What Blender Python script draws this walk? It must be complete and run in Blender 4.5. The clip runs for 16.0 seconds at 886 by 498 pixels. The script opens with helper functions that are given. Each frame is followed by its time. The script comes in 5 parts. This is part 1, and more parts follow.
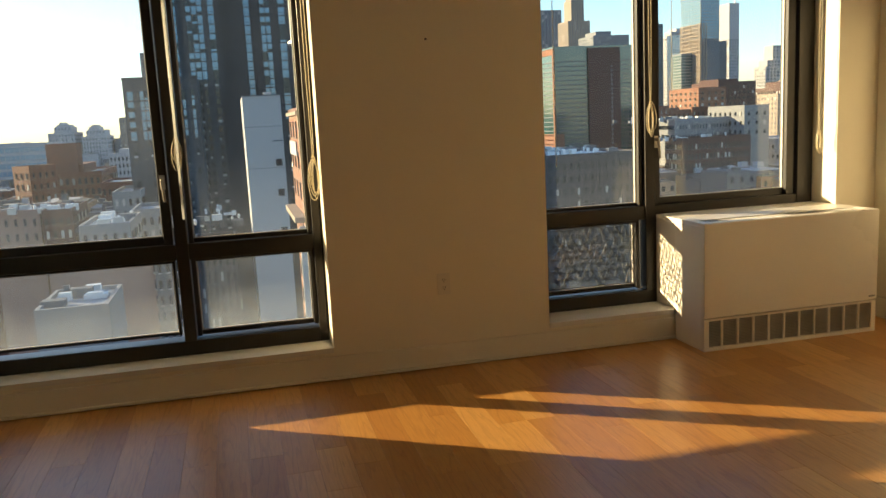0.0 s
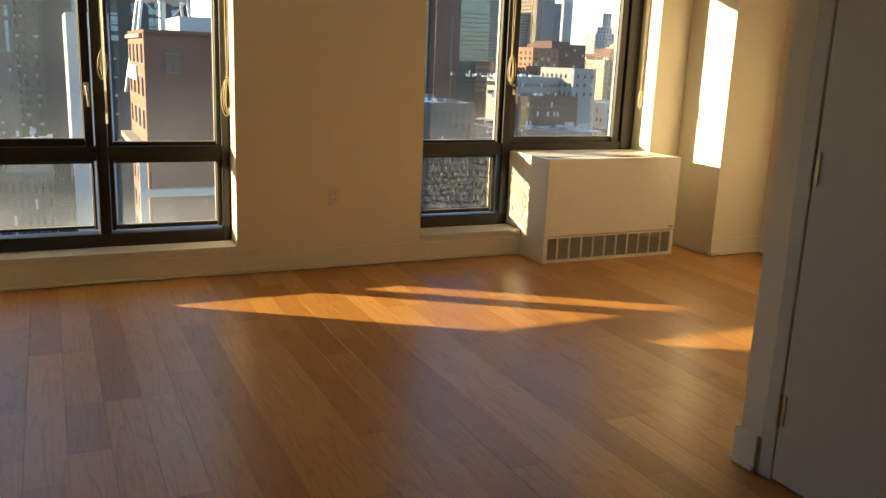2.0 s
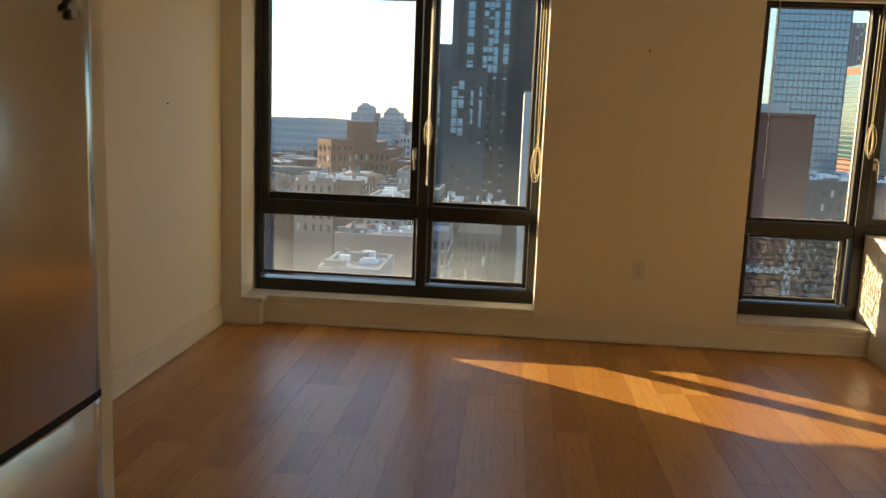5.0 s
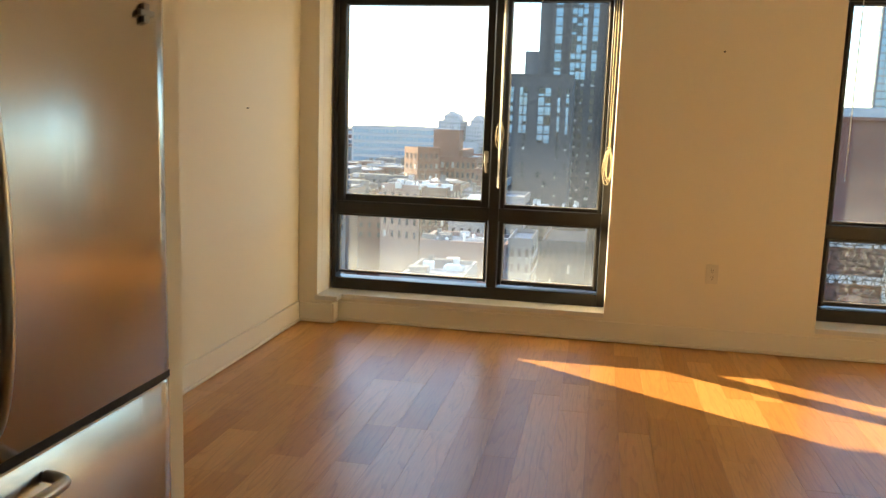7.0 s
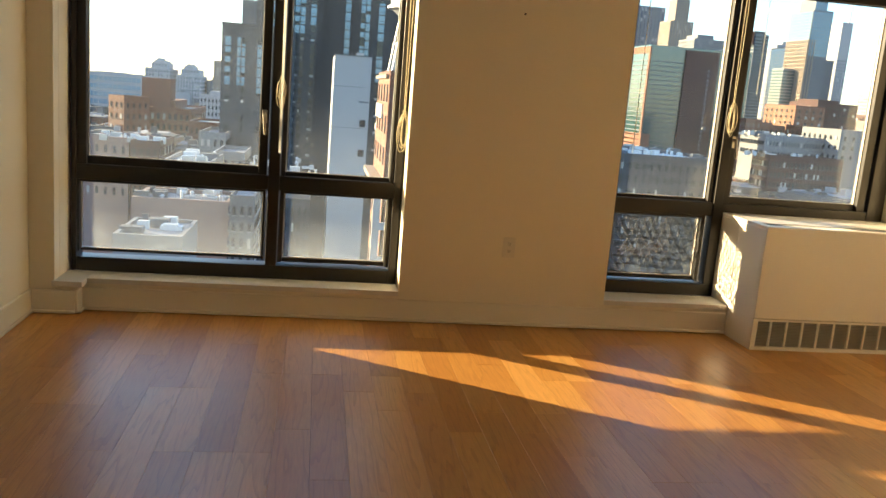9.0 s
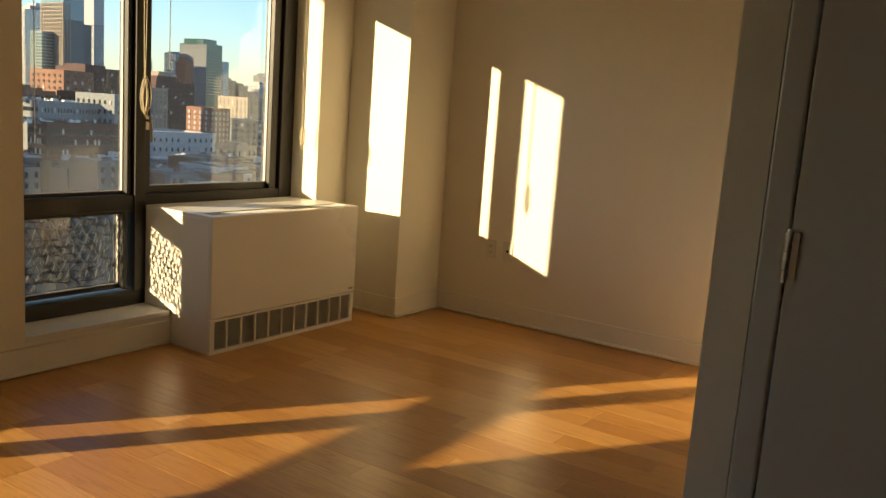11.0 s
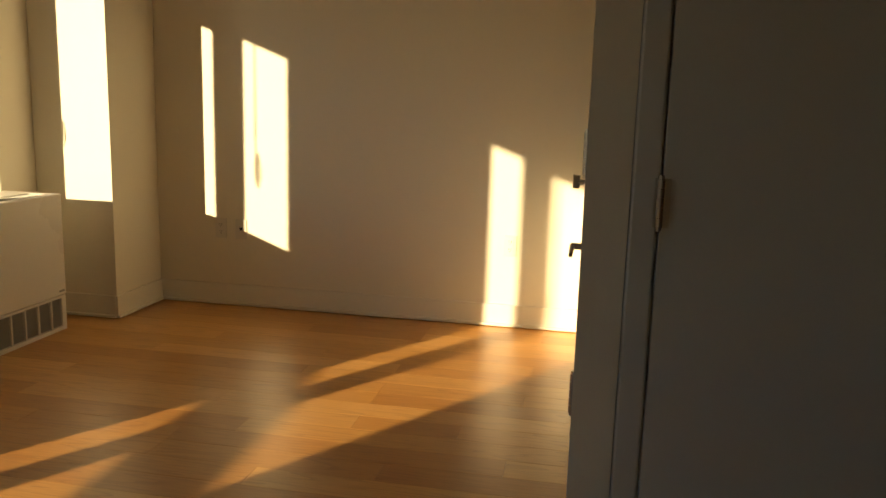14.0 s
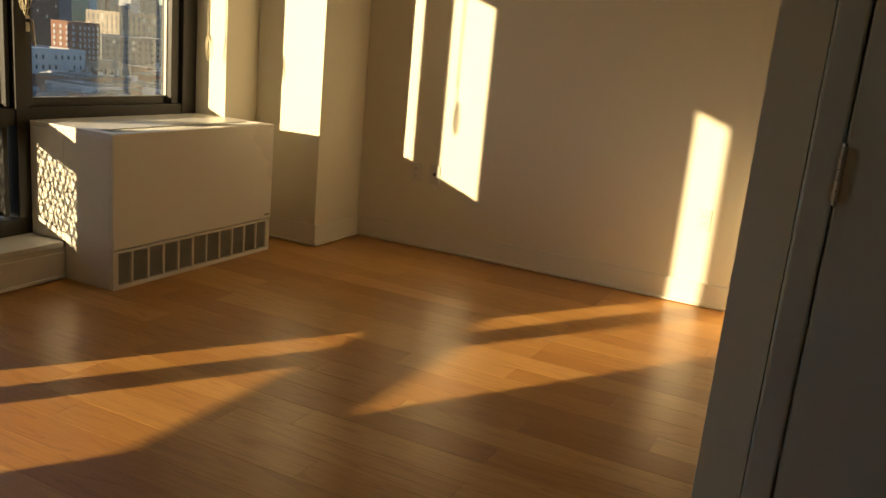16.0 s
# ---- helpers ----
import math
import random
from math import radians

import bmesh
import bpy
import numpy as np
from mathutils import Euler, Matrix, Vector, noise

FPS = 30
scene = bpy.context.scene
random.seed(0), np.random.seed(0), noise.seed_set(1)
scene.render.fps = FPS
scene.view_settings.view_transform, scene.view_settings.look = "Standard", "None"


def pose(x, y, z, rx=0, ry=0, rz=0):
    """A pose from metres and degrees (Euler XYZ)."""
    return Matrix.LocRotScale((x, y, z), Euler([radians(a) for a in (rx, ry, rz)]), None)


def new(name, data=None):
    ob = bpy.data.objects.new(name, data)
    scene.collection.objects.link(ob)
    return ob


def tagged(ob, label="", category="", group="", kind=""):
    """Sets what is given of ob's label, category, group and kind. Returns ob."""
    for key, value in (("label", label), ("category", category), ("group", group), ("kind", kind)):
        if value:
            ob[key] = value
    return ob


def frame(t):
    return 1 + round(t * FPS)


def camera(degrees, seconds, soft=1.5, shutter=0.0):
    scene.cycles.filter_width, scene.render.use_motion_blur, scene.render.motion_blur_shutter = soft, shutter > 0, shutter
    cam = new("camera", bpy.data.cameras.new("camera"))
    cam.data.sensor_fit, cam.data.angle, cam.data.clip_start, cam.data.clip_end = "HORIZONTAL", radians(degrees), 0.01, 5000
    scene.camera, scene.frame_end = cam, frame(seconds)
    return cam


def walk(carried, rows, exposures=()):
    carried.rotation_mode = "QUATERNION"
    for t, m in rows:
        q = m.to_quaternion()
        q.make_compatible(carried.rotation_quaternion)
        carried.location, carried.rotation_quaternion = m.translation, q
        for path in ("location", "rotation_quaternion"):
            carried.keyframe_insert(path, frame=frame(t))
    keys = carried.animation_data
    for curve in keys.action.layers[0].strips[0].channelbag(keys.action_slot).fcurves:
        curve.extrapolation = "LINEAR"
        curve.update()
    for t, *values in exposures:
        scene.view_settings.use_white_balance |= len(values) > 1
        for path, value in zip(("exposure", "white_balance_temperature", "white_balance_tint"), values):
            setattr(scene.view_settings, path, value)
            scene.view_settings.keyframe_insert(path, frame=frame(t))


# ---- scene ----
cam = camera(56.36, 16.0)
PATH = [
    (0.0, 0.004, -0.039, 1.314, 80.89, 2.81, -14.20),
    (0.5, -0.232, -0.294, 1.288, 77.43, 0.66, -17.81),
    (1.0, -0.349, -0.566, 1.284, 74.54, -3.34, -16.34),
    (1.5, -0.439, -0.699, 1.270, 73.59, -3.79, -21.39),
    (2.0, -0.552, -0.722, 1.292, 77.10, -2.23, -25.17),
    (2.5, -0.570, -0.724, 1.298, 78.94, -1.96, -21.94),
    (3.0, -0.390, -0.797, 1.303, 79.12, -2.24, -12.33),
    (3.5, -0.146, -0.831, 1.290, 78.05, -2.98, -6.64),
    (4.0, 0.006, -0.782, 1.289, 78.90, -3.16, -6.67),
    (4.5, 0.110, -0.697, 1.309, 81.06, -2.99, -3.96),
    (5.0, 0.245, -0.754, 1.284, 80.97, -2.23, 4.92),
    (7.5, 0.345, -0.808, 1.260, 81.34, -1.92, 10.92),
    (8.0, 0.190, -0.703, 1.262, 80.36, -2.79, 8.10),
    (8.5, 0.019, -0.535, 1.278, 79.40, -3.75, 0.71),
    (9.0, -0.067, -0.306, 1.255, 79.36, -4.57, -8.30),
    (9.5, -0.168, -0.088, 1.261, 80.56, -4.49, -20.00),
    (10.0, -0.360, 0.240, 1.260, 81.27, -4.12, -35.60),
    (12.5, -0.227, 0.925, 1.253, 80.12, -3.13, -64.89),
    (13.0, -0.227, 1.027, 1.232, 80.66, -1.75, -67.47),
    (13.5, -0.227, 1.123, 1.256, 80.22, -1.07, -74.22),
    (14.0, -0.227, 1.135, 1.218, 79.63, -1.66, -78.84),
    (14.5, -0.232, 1.121, 1.219, 79.17, -2.32, -78.01),
    (15.0, -0.210, 1.082, 1.244, 78.41, -2.49, -74.07),
    (15.5, -0.182, 1.017, 1.235, 77.36, -3.77, -68.20),
    (16.0, -0.169, 1.010, 1.180, 76.21, -5.24, -63.35),
]
EXPOSURES = [(0.0, 1.42), (1.0, 1.68), (2.0, 1.88), (2.5, 2.12), (3.0, 2.22), (3.5, 2.32), (4.0, 2.12), (4.5, 1.86), (5.0, 1.68), (7.5, 2.85), (8.5, 2.44), (9.5, 1.68), (10.0, 1.32), (12.5, 1.15), (14.0, 1.08), (14.5, 1.32), (15.5, 1.18), (16.0, 1.0)]
walk(cam, [(t, pose(x, y, z, rx, ry, rz)) for t, x, y, z, rx, ry, rz in PATH], EXPOSURES)

# ---- world, sun, exposure ----
SUN_TO = Vector((1.56, -1.0, -0.387)).normalized()
world = bpy.data.worlds.new("world")
scene.world = world
world.use_nodes = True
sky = world.node_tree.nodes.new("ShaderNodeTexSky")
sky.sky_type = 'NISHITA'
sky.sun_disc = False
sky.sun_elevation = math.asin(-SUN_TO.z)
sky.sun_rotation = math.atan2(-SUN_TO.x, -SUN_TO.y)
sky.air_density, sky.dust_density, sky.ozone_density = 1.0, 0.35, 3.0
world.node_tree.nodes["Background"].inputs[1].default_value = 0.15
world.node_tree.links.new(sky.outputs[0], world.node_tree.nodes["Background"].inputs[0])
sun = new("sun", bpy.data.lights.new("sun", 'SUN'))
sun.data.energy, sun.data.angle, sun.data.color = 5.0, radians(0.55), (1.0, 0.77, 0.43)
sun.rotation_mode = 'QUATERNION'
sun.rotation_quaternion = SUN_TO.to_track_quat('-Z', 'Y')


# ---- materials ----
def mat(name, color, rough=0.5, metal=0.0, var=0.12, scale=6.0, bump=0.05, bscale=60.0, stretch=(1, 1, 1), coords='Object', spec=0.5, coat=0.0, rvar=0.1):
    """A painted, mineral or metal surface with variation at two scales and fine relief."""
    m = bpy.data.materials.new(name)
    m.use_nodes = True
    nt = m.node_tree
    n, l = nt.nodes, nt.links
    b = n["Principled BSDF"]
    tc = n.new("ShaderNodeTexCoord")
    mp = n.new("ShaderNodeMapping")
    mp.inputs['Scale'].default_value = stretch
    l.new(tc.outputs[coords], mp.inputs[0])
    n1, n2 = n.new("ShaderNodeTexNoise"), n.new("ShaderNodeTexNoise")
    n1.inputs['Scale'].default_value, n1.inputs['Detail'].default_value = scale, 5
    n2.inputs['Scale'].default_value, n2.inputs['Detail'].default_value = bscale, 4
    for q in (n1, n2):
        l.new(mp.outputs[0], q.inputs['Vector'])
    mx = n.new("ShaderNodeMix")
    mx.data_type = 'RGBA'
    mx.inputs[6].default_value = (*[c * (1 - var) for c in color], 1)
    mx.inputs[7].default_value = (*[min(1, c * (1 + var)) for c in color], 1)
    ad = n.new("ShaderNodeMath")
    ad.operation = 'MULTIPLY_ADD'
    ad.inputs[1].default_value = 0.35
    l.new(n2.outputs[0], ad.inputs[0])
    sc = n.new("ShaderNodeMath")
    sc.operation = 'MULTIPLY'
    sc.inputs[1].default_value = 0.65
    l.new(n1.outputs[0], sc.inputs[0])
    l.new(sc.outputs[0], ad.inputs[2])
    l.new(ad.outputs[0], mx.inputs[0])
    l.new(mx.outputs[2], b.inputs['Base Color'])
    rr = n.new("ShaderNodeMapRange")
    rr.inputs[3].default_value, rr.inputs[4].default_value = max(0.02, rough - rvar), min(1, rough + rvar)
    l.new(n1.outputs[0], rr.inputs[0])
    l.new(rr.outputs[0], b.inputs['Roughness'])
    b.inputs['Metallic'].default_value = metal
    b.inputs['Specular IOR Level'].default_value = spec
    b.inputs['Coat Weight'].default_value = coat
    if bump:
        bp = n.new("ShaderNodeBump")
        bp.inputs['Strength'].default_value, bp.inputs['Distance'].default_value = bump, 0.002
        l.new(n2.outputs[0], bp.inputs['Height'])
        l.new(bp.outputs[0], b.inputs['Normal'])
    return m


def wood_mat(name):
    """Varnished plank: colour by piece, long grain with cathedral rings, satin gloss."""
    m = bpy.data.materials.new(name)
    m.use_nodes = True
    nt = m.node_tree
    n, l = nt.nodes, nt.links
    b = n["Principled BSDF"]
    tc, oi = n.new("ShaderNodeTexCoord"), n.new("ShaderNodeObjectInfo")
    off = n.new("ShaderNodeVectorMath")
    off.operation = 'MULTIPLY_ADD'
    off.inputs[1].default_value = (7.3, 9.1, 3.7)
    l.new(oi.outputs['Random'], off.inputs[0])
    l.new(tc.outputs['Object'], off.inputs[2])
    mp = n.new("ShaderNodeMapping")
    mp.inputs['Scale'].default_value = (1.0, 0.07, 1.0)
    l.new(off.outputs[0], mp.inputs[0])
    warp = n.new("ShaderNodeTexNoise")
    warp.inputs['Scale'].default_value, warp.inputs['Detail'].default_value = 7.0, 3
    l.new(mp.outputs[0], warp.inputs['Vector'])
    rings = n.new("ShaderNodeMath")
    rings.operation = 'MULTIPLY'
    rings.inputs[1].default_value = 14.0
    l.new(warp.outputs[0], rings.inputs[0])
    fr = n.new("ShaderNodeMath")
    fr.operation = 'FRACT'
    l.new(rings.outputs[0], fr.inputs[0])
    fine = n.new("ShaderNodeTexNoise")
    fine.inputs['Scale'].default_value, fine.inputs['Detail'].default_value = 160.0, 4
    l.new(mp.outputs[0], fine.inputs['Vector'])
    ramp = n.new("ShaderNodeValToRGB")
    e = ramp.color_ramp.elements
    e[0].position, e[0].color = 0.0, (0.555, 0.258, 0.062, 1)
    e[1].position, e[1].color = 1.0, (0.80, 0.445, 0.142, 1)
    e.new(0.45).color = (0.675, 0.343, 0.090, 1)
    l.new(oi.outputs['Random'], ramp.inputs[0])
    dark = n.new("ShaderNodeMix")
    dark.data_type, dark.blend_type = 'RGBA', 'MULTIPLY'
    dark.inputs[7].default_value = (0.72, 0.66, 0.60, 1)
    g1 = n.new("ShaderNodeMapRange")
    g1.inputs[1].default_value, g1.inputs[2].default_value = 0.72, 1.0
    g1.inputs[3].default_value, g1.inputs[4].default_value = 0.0, 0.62
    l.new(fr.outputs[0], g1.inputs[0])
    l.new(g1.outputs[0], dark.inputs[0])
    l.new(ramp.outputs[0], dark.inputs[6])
    d2 = n.new("ShaderNodeMix")
    d2.data_type, d2.blend_type = 'RGBA', 'MULTIPLY'
    d2.inputs[7].default_value = (0.70, 0.64, 0.58, 1)
    l.new(fine.outputs[0], d2.inputs[0])
    l.new(dark.outputs[2], d2.inputs[6])
    l.new(d2.outputs[2], b.inputs['Base Color'])
    worn = n.new("ShaderNodeTexNoise")
    worn.inputs['Scale'].default_value = 1.6
    geo = n.new("ShaderNodeNewGeometry")
    l.new(geo.outputs['Position'], worn.inputs['Vector'])
    rr = n.new("ShaderNodeMapRange")
    rr.inputs[3].default_value, rr.inputs[4].default_value = 0.26, 0.44
    l.new(worn.outputs[0], rr.inputs[0])
    l.new(rr.outputs[0], b.inputs['Roughness'])
    b.inputs['Specular IOR Level'].default_value = 0.5
    b.inputs['Coat Weight'].default_value, b.inputs['Coat Roughness'].default_value = 0.18, 0.30
    bp = n.new("ShaderNodeBump")
    bp.inputs['Strength'].default_value, bp.inputs['Distance'].default_value = 0.10, 0.0012
    bh = n.new("ShaderNodeMath")
    bh.operation = 'ADD'
    l.new(fine.outputs[0], bh.inputs[0])
    l.new(g1.outputs[0], bh.inputs[1])
    l.new(bh.outputs[0], bp.inputs['Height'])
    l.new(bp.outputs[0], b.inputs['Normal'])
    return m


def glass_mat(name, dust_haze, z0, z1, grime_sheen):
    """Thin clear pane whose pale film holds dust, dried drops and painted distance haze."""
    m = bpy.data.materials.new(name)
    m.use_nodes = True
    n, l = m.node_tree.nodes, m.node_tree.links
    n.remove(n["Principled BSDF"])
    out = n["Material Output"]
    tr, gl, df, tl = (n.new("ShaderNodeBsdf" + k) for k in ("Transparent", "Glossy", "Diffuse", "Translucent"))
    tr.inputs[0].default_value = (0.95, 0.97, 0.96, 1)
    gl.inputs['Roughness'].default_value = 0.02
    # film colour cooled towards bluish haze, bluer than plain dust
    df.inputs[0].default_value = tl.inputs[0].default_value = (0.62, 0.70, 0.80, 1)
    film = n.new("ShaderNodeMixShader")
    l.new(df.outputs[0], film.inputs[1])
    l.new(tl.outputs[0], film.inputs[2])
    tc = n.new("ShaderNodeTexCoord")
    a, c = n.new("ShaderNodeTexNoise"), n.new("ShaderNodeTexNoise")
    a.inputs['Scale'].default_value, a.inputs['Detail'].default_value = 2.2, 3
    c.inputs['Scale'].default_value, c.inputs['Detail'].default_value = 90, 3
    l.new(tc.outputs['Object'], a.inputs['Vector'])
    l.new(tc.outputs['Object'], c.inputs['Vector'])
    mul = n.new("ShaderNodeMath")
    mul.operation = 'MULTIPLY'
    l.new(a.outputs[0], mul.inputs[0])
    l.new(c.outputs[0], mul.inputs[1])
    rg = n.new("ShaderNodeMapRange")
    rg.inputs[1].default_value, rg.inputs[2].default_value = 0.15, 0.45
    rg.inputs[3].default_value, rg.inputs[4].default_value = dust_haze * 0.3, dust_haze
    l.new(mul.outputs[0], rg.inputs[0])
    # dried run-off along the pane bottom, also painting milky reflections on upper panes
    sep = n.new("ShaderNodeSeparateXYZ")
    l.new(tc.outputs['Object'], sep.inputs[0])
    low = n.new("ShaderNodeMapRange")
    low.inputs[1].default_value, low.inputs[2].default_value = z0, z1
    low.inputs[3].default_value, low.inputs[4].default_value = grime_sheen, 0.0
    l.new(sep.outputs[2], low.inputs[0])
    blot = n.new("ShaderNodeTexNoise")
    blot.inputs['Scale'].default_value, blot.inputs['Detail'].default_value = 5.0, 4
    l.new(tc.outputs['Object'], blot.inputs['Vector'])
    run = n.new("ShaderNodeMath")
    run.operation = 'MULTIPLY_ADD'
    l.new(low.outputs[0], run.inputs[0])
    l.new(blot.outputs[0], run.inputs[1])
    l.new(rg.outputs[0], run.inputs[2])
    m1, m2 = n.new("ShaderNodeMixShader"), n.new("ShaderNodeMixShader")
    l.new(run.outputs[0], m1.inputs[0])
    l.new(tr.outputs[0], m1.inputs[1])
    l.new(film.outputs[0], m1.inputs[2])
    fz = n.new("ShaderNodeFresnel")
    fz.inputs[0].default_value = 1.35
    l.new(fz.outputs[0], m2.inputs[0])
    l.new(m1.outputs[0], m2.inputs[1])
    l.new(gl.outputs[0], m2.inputs[2])
    l.new(m2.outputs[0], out.inputs[0])
    return m


def sheer_mat(name, color, share):
    """Milky plastic or thin cord that lets part of the light through."""
    m = bpy.data.materials.new(name)
    m.use_nodes = True
    n, l = m.node_tree.nodes, m.node_tree.links
    b = n["Principled BSDF"]
    b.inputs['Base Color'].default_value = (*color, 1)
    b.inputs['Roughness'].default_value = 0.35
    tl, mx = n.new("ShaderNodeBsdfTranslucent"), n.new("ShaderNodeMixShader")
    tl.inputs[0].default_value = (*color, 1)
    mx.inputs[0].default_value = share
    l.new(b.outputs[0], mx.inputs[1])
    l.new(tl.outputs[0], mx.inputs[2])
    l.new(mx.outputs[0], n["Material Output"].inputs[0])
    return m


def brick_mat(name, c1, c2, mortar, scale=1.0):
    m = mat(name, c1, 0.85, var=0.1, scale=0.3, bump=0)
    n, l = m.node_tree.nodes, m.node_tree.links
    b = n["Principled BSDF"]
    tc = n.new("ShaderNodeTexCoord")
    sep, com, add = n.new("ShaderNodeSeparateXYZ"), n.new("ShaderNodeCombineXYZ"), n.new("ShaderNodeMath")
    l.new(tc.outputs['Object'], sep.inputs[0])
    add.operation = 'ADD'
    l.new(sep.outputs[0], add.inputs[0])
    l.new(sep.outputs[1], add.inputs[1])
    l.new(add.outputs[0], com.inputs[0])
    l.new(sep.outputs[2], com.inputs[1])
    br = n.new("ShaderNodeTexBrick")
    br.inputs['Scale'].default_value = 1.0
    br.inputs['Brick Width'].default_value, br.inputs['Row Height'].default_value = 0.3 * scale, 0.1 * scale
    br.inputs['Mortar Size'].default_value = 0.008 * scale
    br.inputs['Color1'].default_value, br.inputs['Color2'].default_value, br.inputs['Mortar'].default_value = (*c1, 1), (*c2, 1), (*mortar, 1)
    l.new(com.outputs[0], br.inputs['Vector'])
    ns = n.new("ShaderNodeTexNoise")
    ns.inputs['Scale'].default_value, ns.inputs['Detail'].default_value = 0.25, 6
    l.new(tc.outputs['Object'], ns.inputs['Vector'])
    mx = n.new("ShaderNodeMix")
    mx.data_type, mx.blend_type = 'RGBA', 'MULTIPLY'
    mx.inputs[7].default_value = (0.6, 0.58, 0.56, 1)
    l.new(ns.outputs[0], mx.inputs[0])
    l.new(br.outputs[0], mx.inputs[6])
    l.new(mx.outputs[2], b.inputs['Base Color'])
    return m


M_WALL = mat("wall paint", (0.83, 0.78, 0.655), 0.62, var=0.025, scale=1.5, bump=0.10, bscale=260, spec=0.3)
M_CEIL = mat("ceiling paint", (0.82, 0.80, 0.75), 0.8, var=0.02, scale=1.5, bump=0.1, bscale=200)
M_TRIM = mat("trim paint", (0.82, 0.78, 0.68), 0.38, var=0.03, scale=3, bump=0.06, bscale=120)
M_SILL = mat("sill stone", (0.74, 0.72, 0.68), 0.35, var=0.10, scale=14, bump=0.04, bscale=150)
M_FRAME = mat("dark bronze aluminium", (0.030, 0.028, 0.027), 0.42, metal=0.25, var=0.15, scale=5, bump=0.03, bscale=200)
M_GASKET = mat("pale gasket", (0.55, 0.53, 0.50), 0.5, var=0.05)
# bottom film here paints the pale wall reflections low in the upper panes
M_GLASS = glass_mat("window glass", 0.022, 0.76, 1.15, 0.07)
# thicker film paints the sun-side haze over the far city
M_GLASS_H = glass_mat("window glass with city haze", 0.06, 0.76, 1.05, 0.08)
M_GLASS_D = glass_mat("dusty window glass", 0.10, 0.28, 0.50, 0.20)
M_CONV = mat("white enamel", (0.83, 0.80, 0.74), 0.30, var=0.015, scale=2, bump=0.02, bscale=300)
M_VENT = mat("grey vent metal", (0.34, 0.34, 0.32), 0.5, metal=0.3, var=0.06, scale=8)
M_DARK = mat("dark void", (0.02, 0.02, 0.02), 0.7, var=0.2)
M_PLASTIC = mat("outlet plastic", (0.74, 0.71, 0.62), 0.35, var=0.02, bump=0)
M_DOOR = mat("door paint", (0.60, 0.60, 0.57), 0.42, var=0.02, scale=2, bump=0.06, bscale=180)
M_STEEL = mat("brushed stainless steel", (0.54, 0.53, 0.51), 0.21, metal=1.0, var=0.015, scale=2, bump=0.9, bscale=5, stretch=(1, 1, 0.15), rvar=0.03)
steel_b = M_STEEL.node_tree.nodes["Principled BSDF"]
steel_b.inputs['Anisotropic'].default_value, steel_b.inputs['Anisotropic Rotation'].default_value = 0.80, 0.25
steel_t = M_STEEL.node_tree.nodes.new("ShaderNodeTangent")
steel_t.direction_type, steel_t.axis = 'RADIAL', 'Z'
M_STEEL.node_tree.links.new(steel_t.outputs[0], steel_b.inputs['Tangent'])
M_SATIN = mat("satin nickel", (0.55, 0.52, 0.47), 0.32, metal=1.0, var=0.06, scale=20, bump=0.02)
M_CORD = sheer_mat("blind cord", (0.80, 0.74, 0.58), 0.4)
M_WAND = sheer_mat("blind wand", (0.92, 0.92, 0.90), 0.6)
M_BLIND = mat("blind slat", (0.72, 0.68, 0.58), 0.45, var=0.03, bump=0)
M_WOOD = wood_mat("varnished oak plank")
M_SUB = mat("subfloor", (0.20, 0.10, 0.04), 0.8, var=0.2)
M_CAB = mat("dark cabinet laminate", (0.030, 0.024, 0.020), 0.4, var=0.2, scale=4, bump=0.03)


# ---- mesh helpers ----
def bm_box(bm, x0, x1, y0, y1, z0, z1, mi=0):
    vs = [bm.verts.new(p) for p in ((x0, y0, z0), (x1, y0, z0), (x1, y1, z0), (x0, y1, z0), (x0, y0, z1), (x1, y0, z1), (x1, y1, z1), (x0, y1, z1))]
    for f in ((0, 3, 2, 1), (4, 5, 6, 7), (0, 1, 5, 4), (1, 2, 6, 5), (2, 3, 7, 6), (3, 0, 4, 7)):
        bm.faces.new([vs[i] for i in f]).material_index = mi
    return vs


def bm_rod(bm, a, b, r, seg=10, mi=0, r2=None):
    a, b = Vector(a), Vector(b)
    q = (b - a).to_track_quat('Z', 'Y')
    r2 = r if r2 is None else r2
    lo, hi = [], []
    for i in range(seg):
        t = 2 * math.pi * i / seg
        d = q @ Vector((math.cos(t), math.sin(t), 0))
        lo.append(bm.verts.new(a + d * r))
        hi.append(bm.verts.new(b + d * r2))
    for i in range(seg):
        j = (i + 1) % seg
        bm.faces.new((lo[i], lo[j], hi[j], hi[i])).material_index = mi
    bm.faces.new(lo[::-1]).material_index = mi
    bm.faces.new(hi).material_index = mi


def done(bm, name, mats, bevel=0.0, parent=None, smooth=False, seg=2):
    me = bpy.data.meshes.new(name)
    bmesh.ops.recalc_face_normals(bm, faces=bm.faces[:])
    bm.to_mesh(me)
    bm.free()
    for m in (mats if isinstance(mats, (list, tuple)) else [mats]):
        me.materials.append(m)
    ob = new(name, me)
    if smooth:
        for p in me.polygons:
            p.use_smooth = True
    if bevel:
        bv = ob.modifiers.new("bevel", 'BEVEL')
        bv.width, bv.segments, bv.limit_method, bv.angle_limit = bevel, seg, 'ANGLE', radians(40)
    if parent:
        ob.parent = parent
    return ob


def boxes(name, mats, lst, bevel=0.0, parent=None):
    bm = bmesh.new()
    for b in lst:
        bm_box(bm, *b)
    return done(bm, name, mats, bevel, parent)


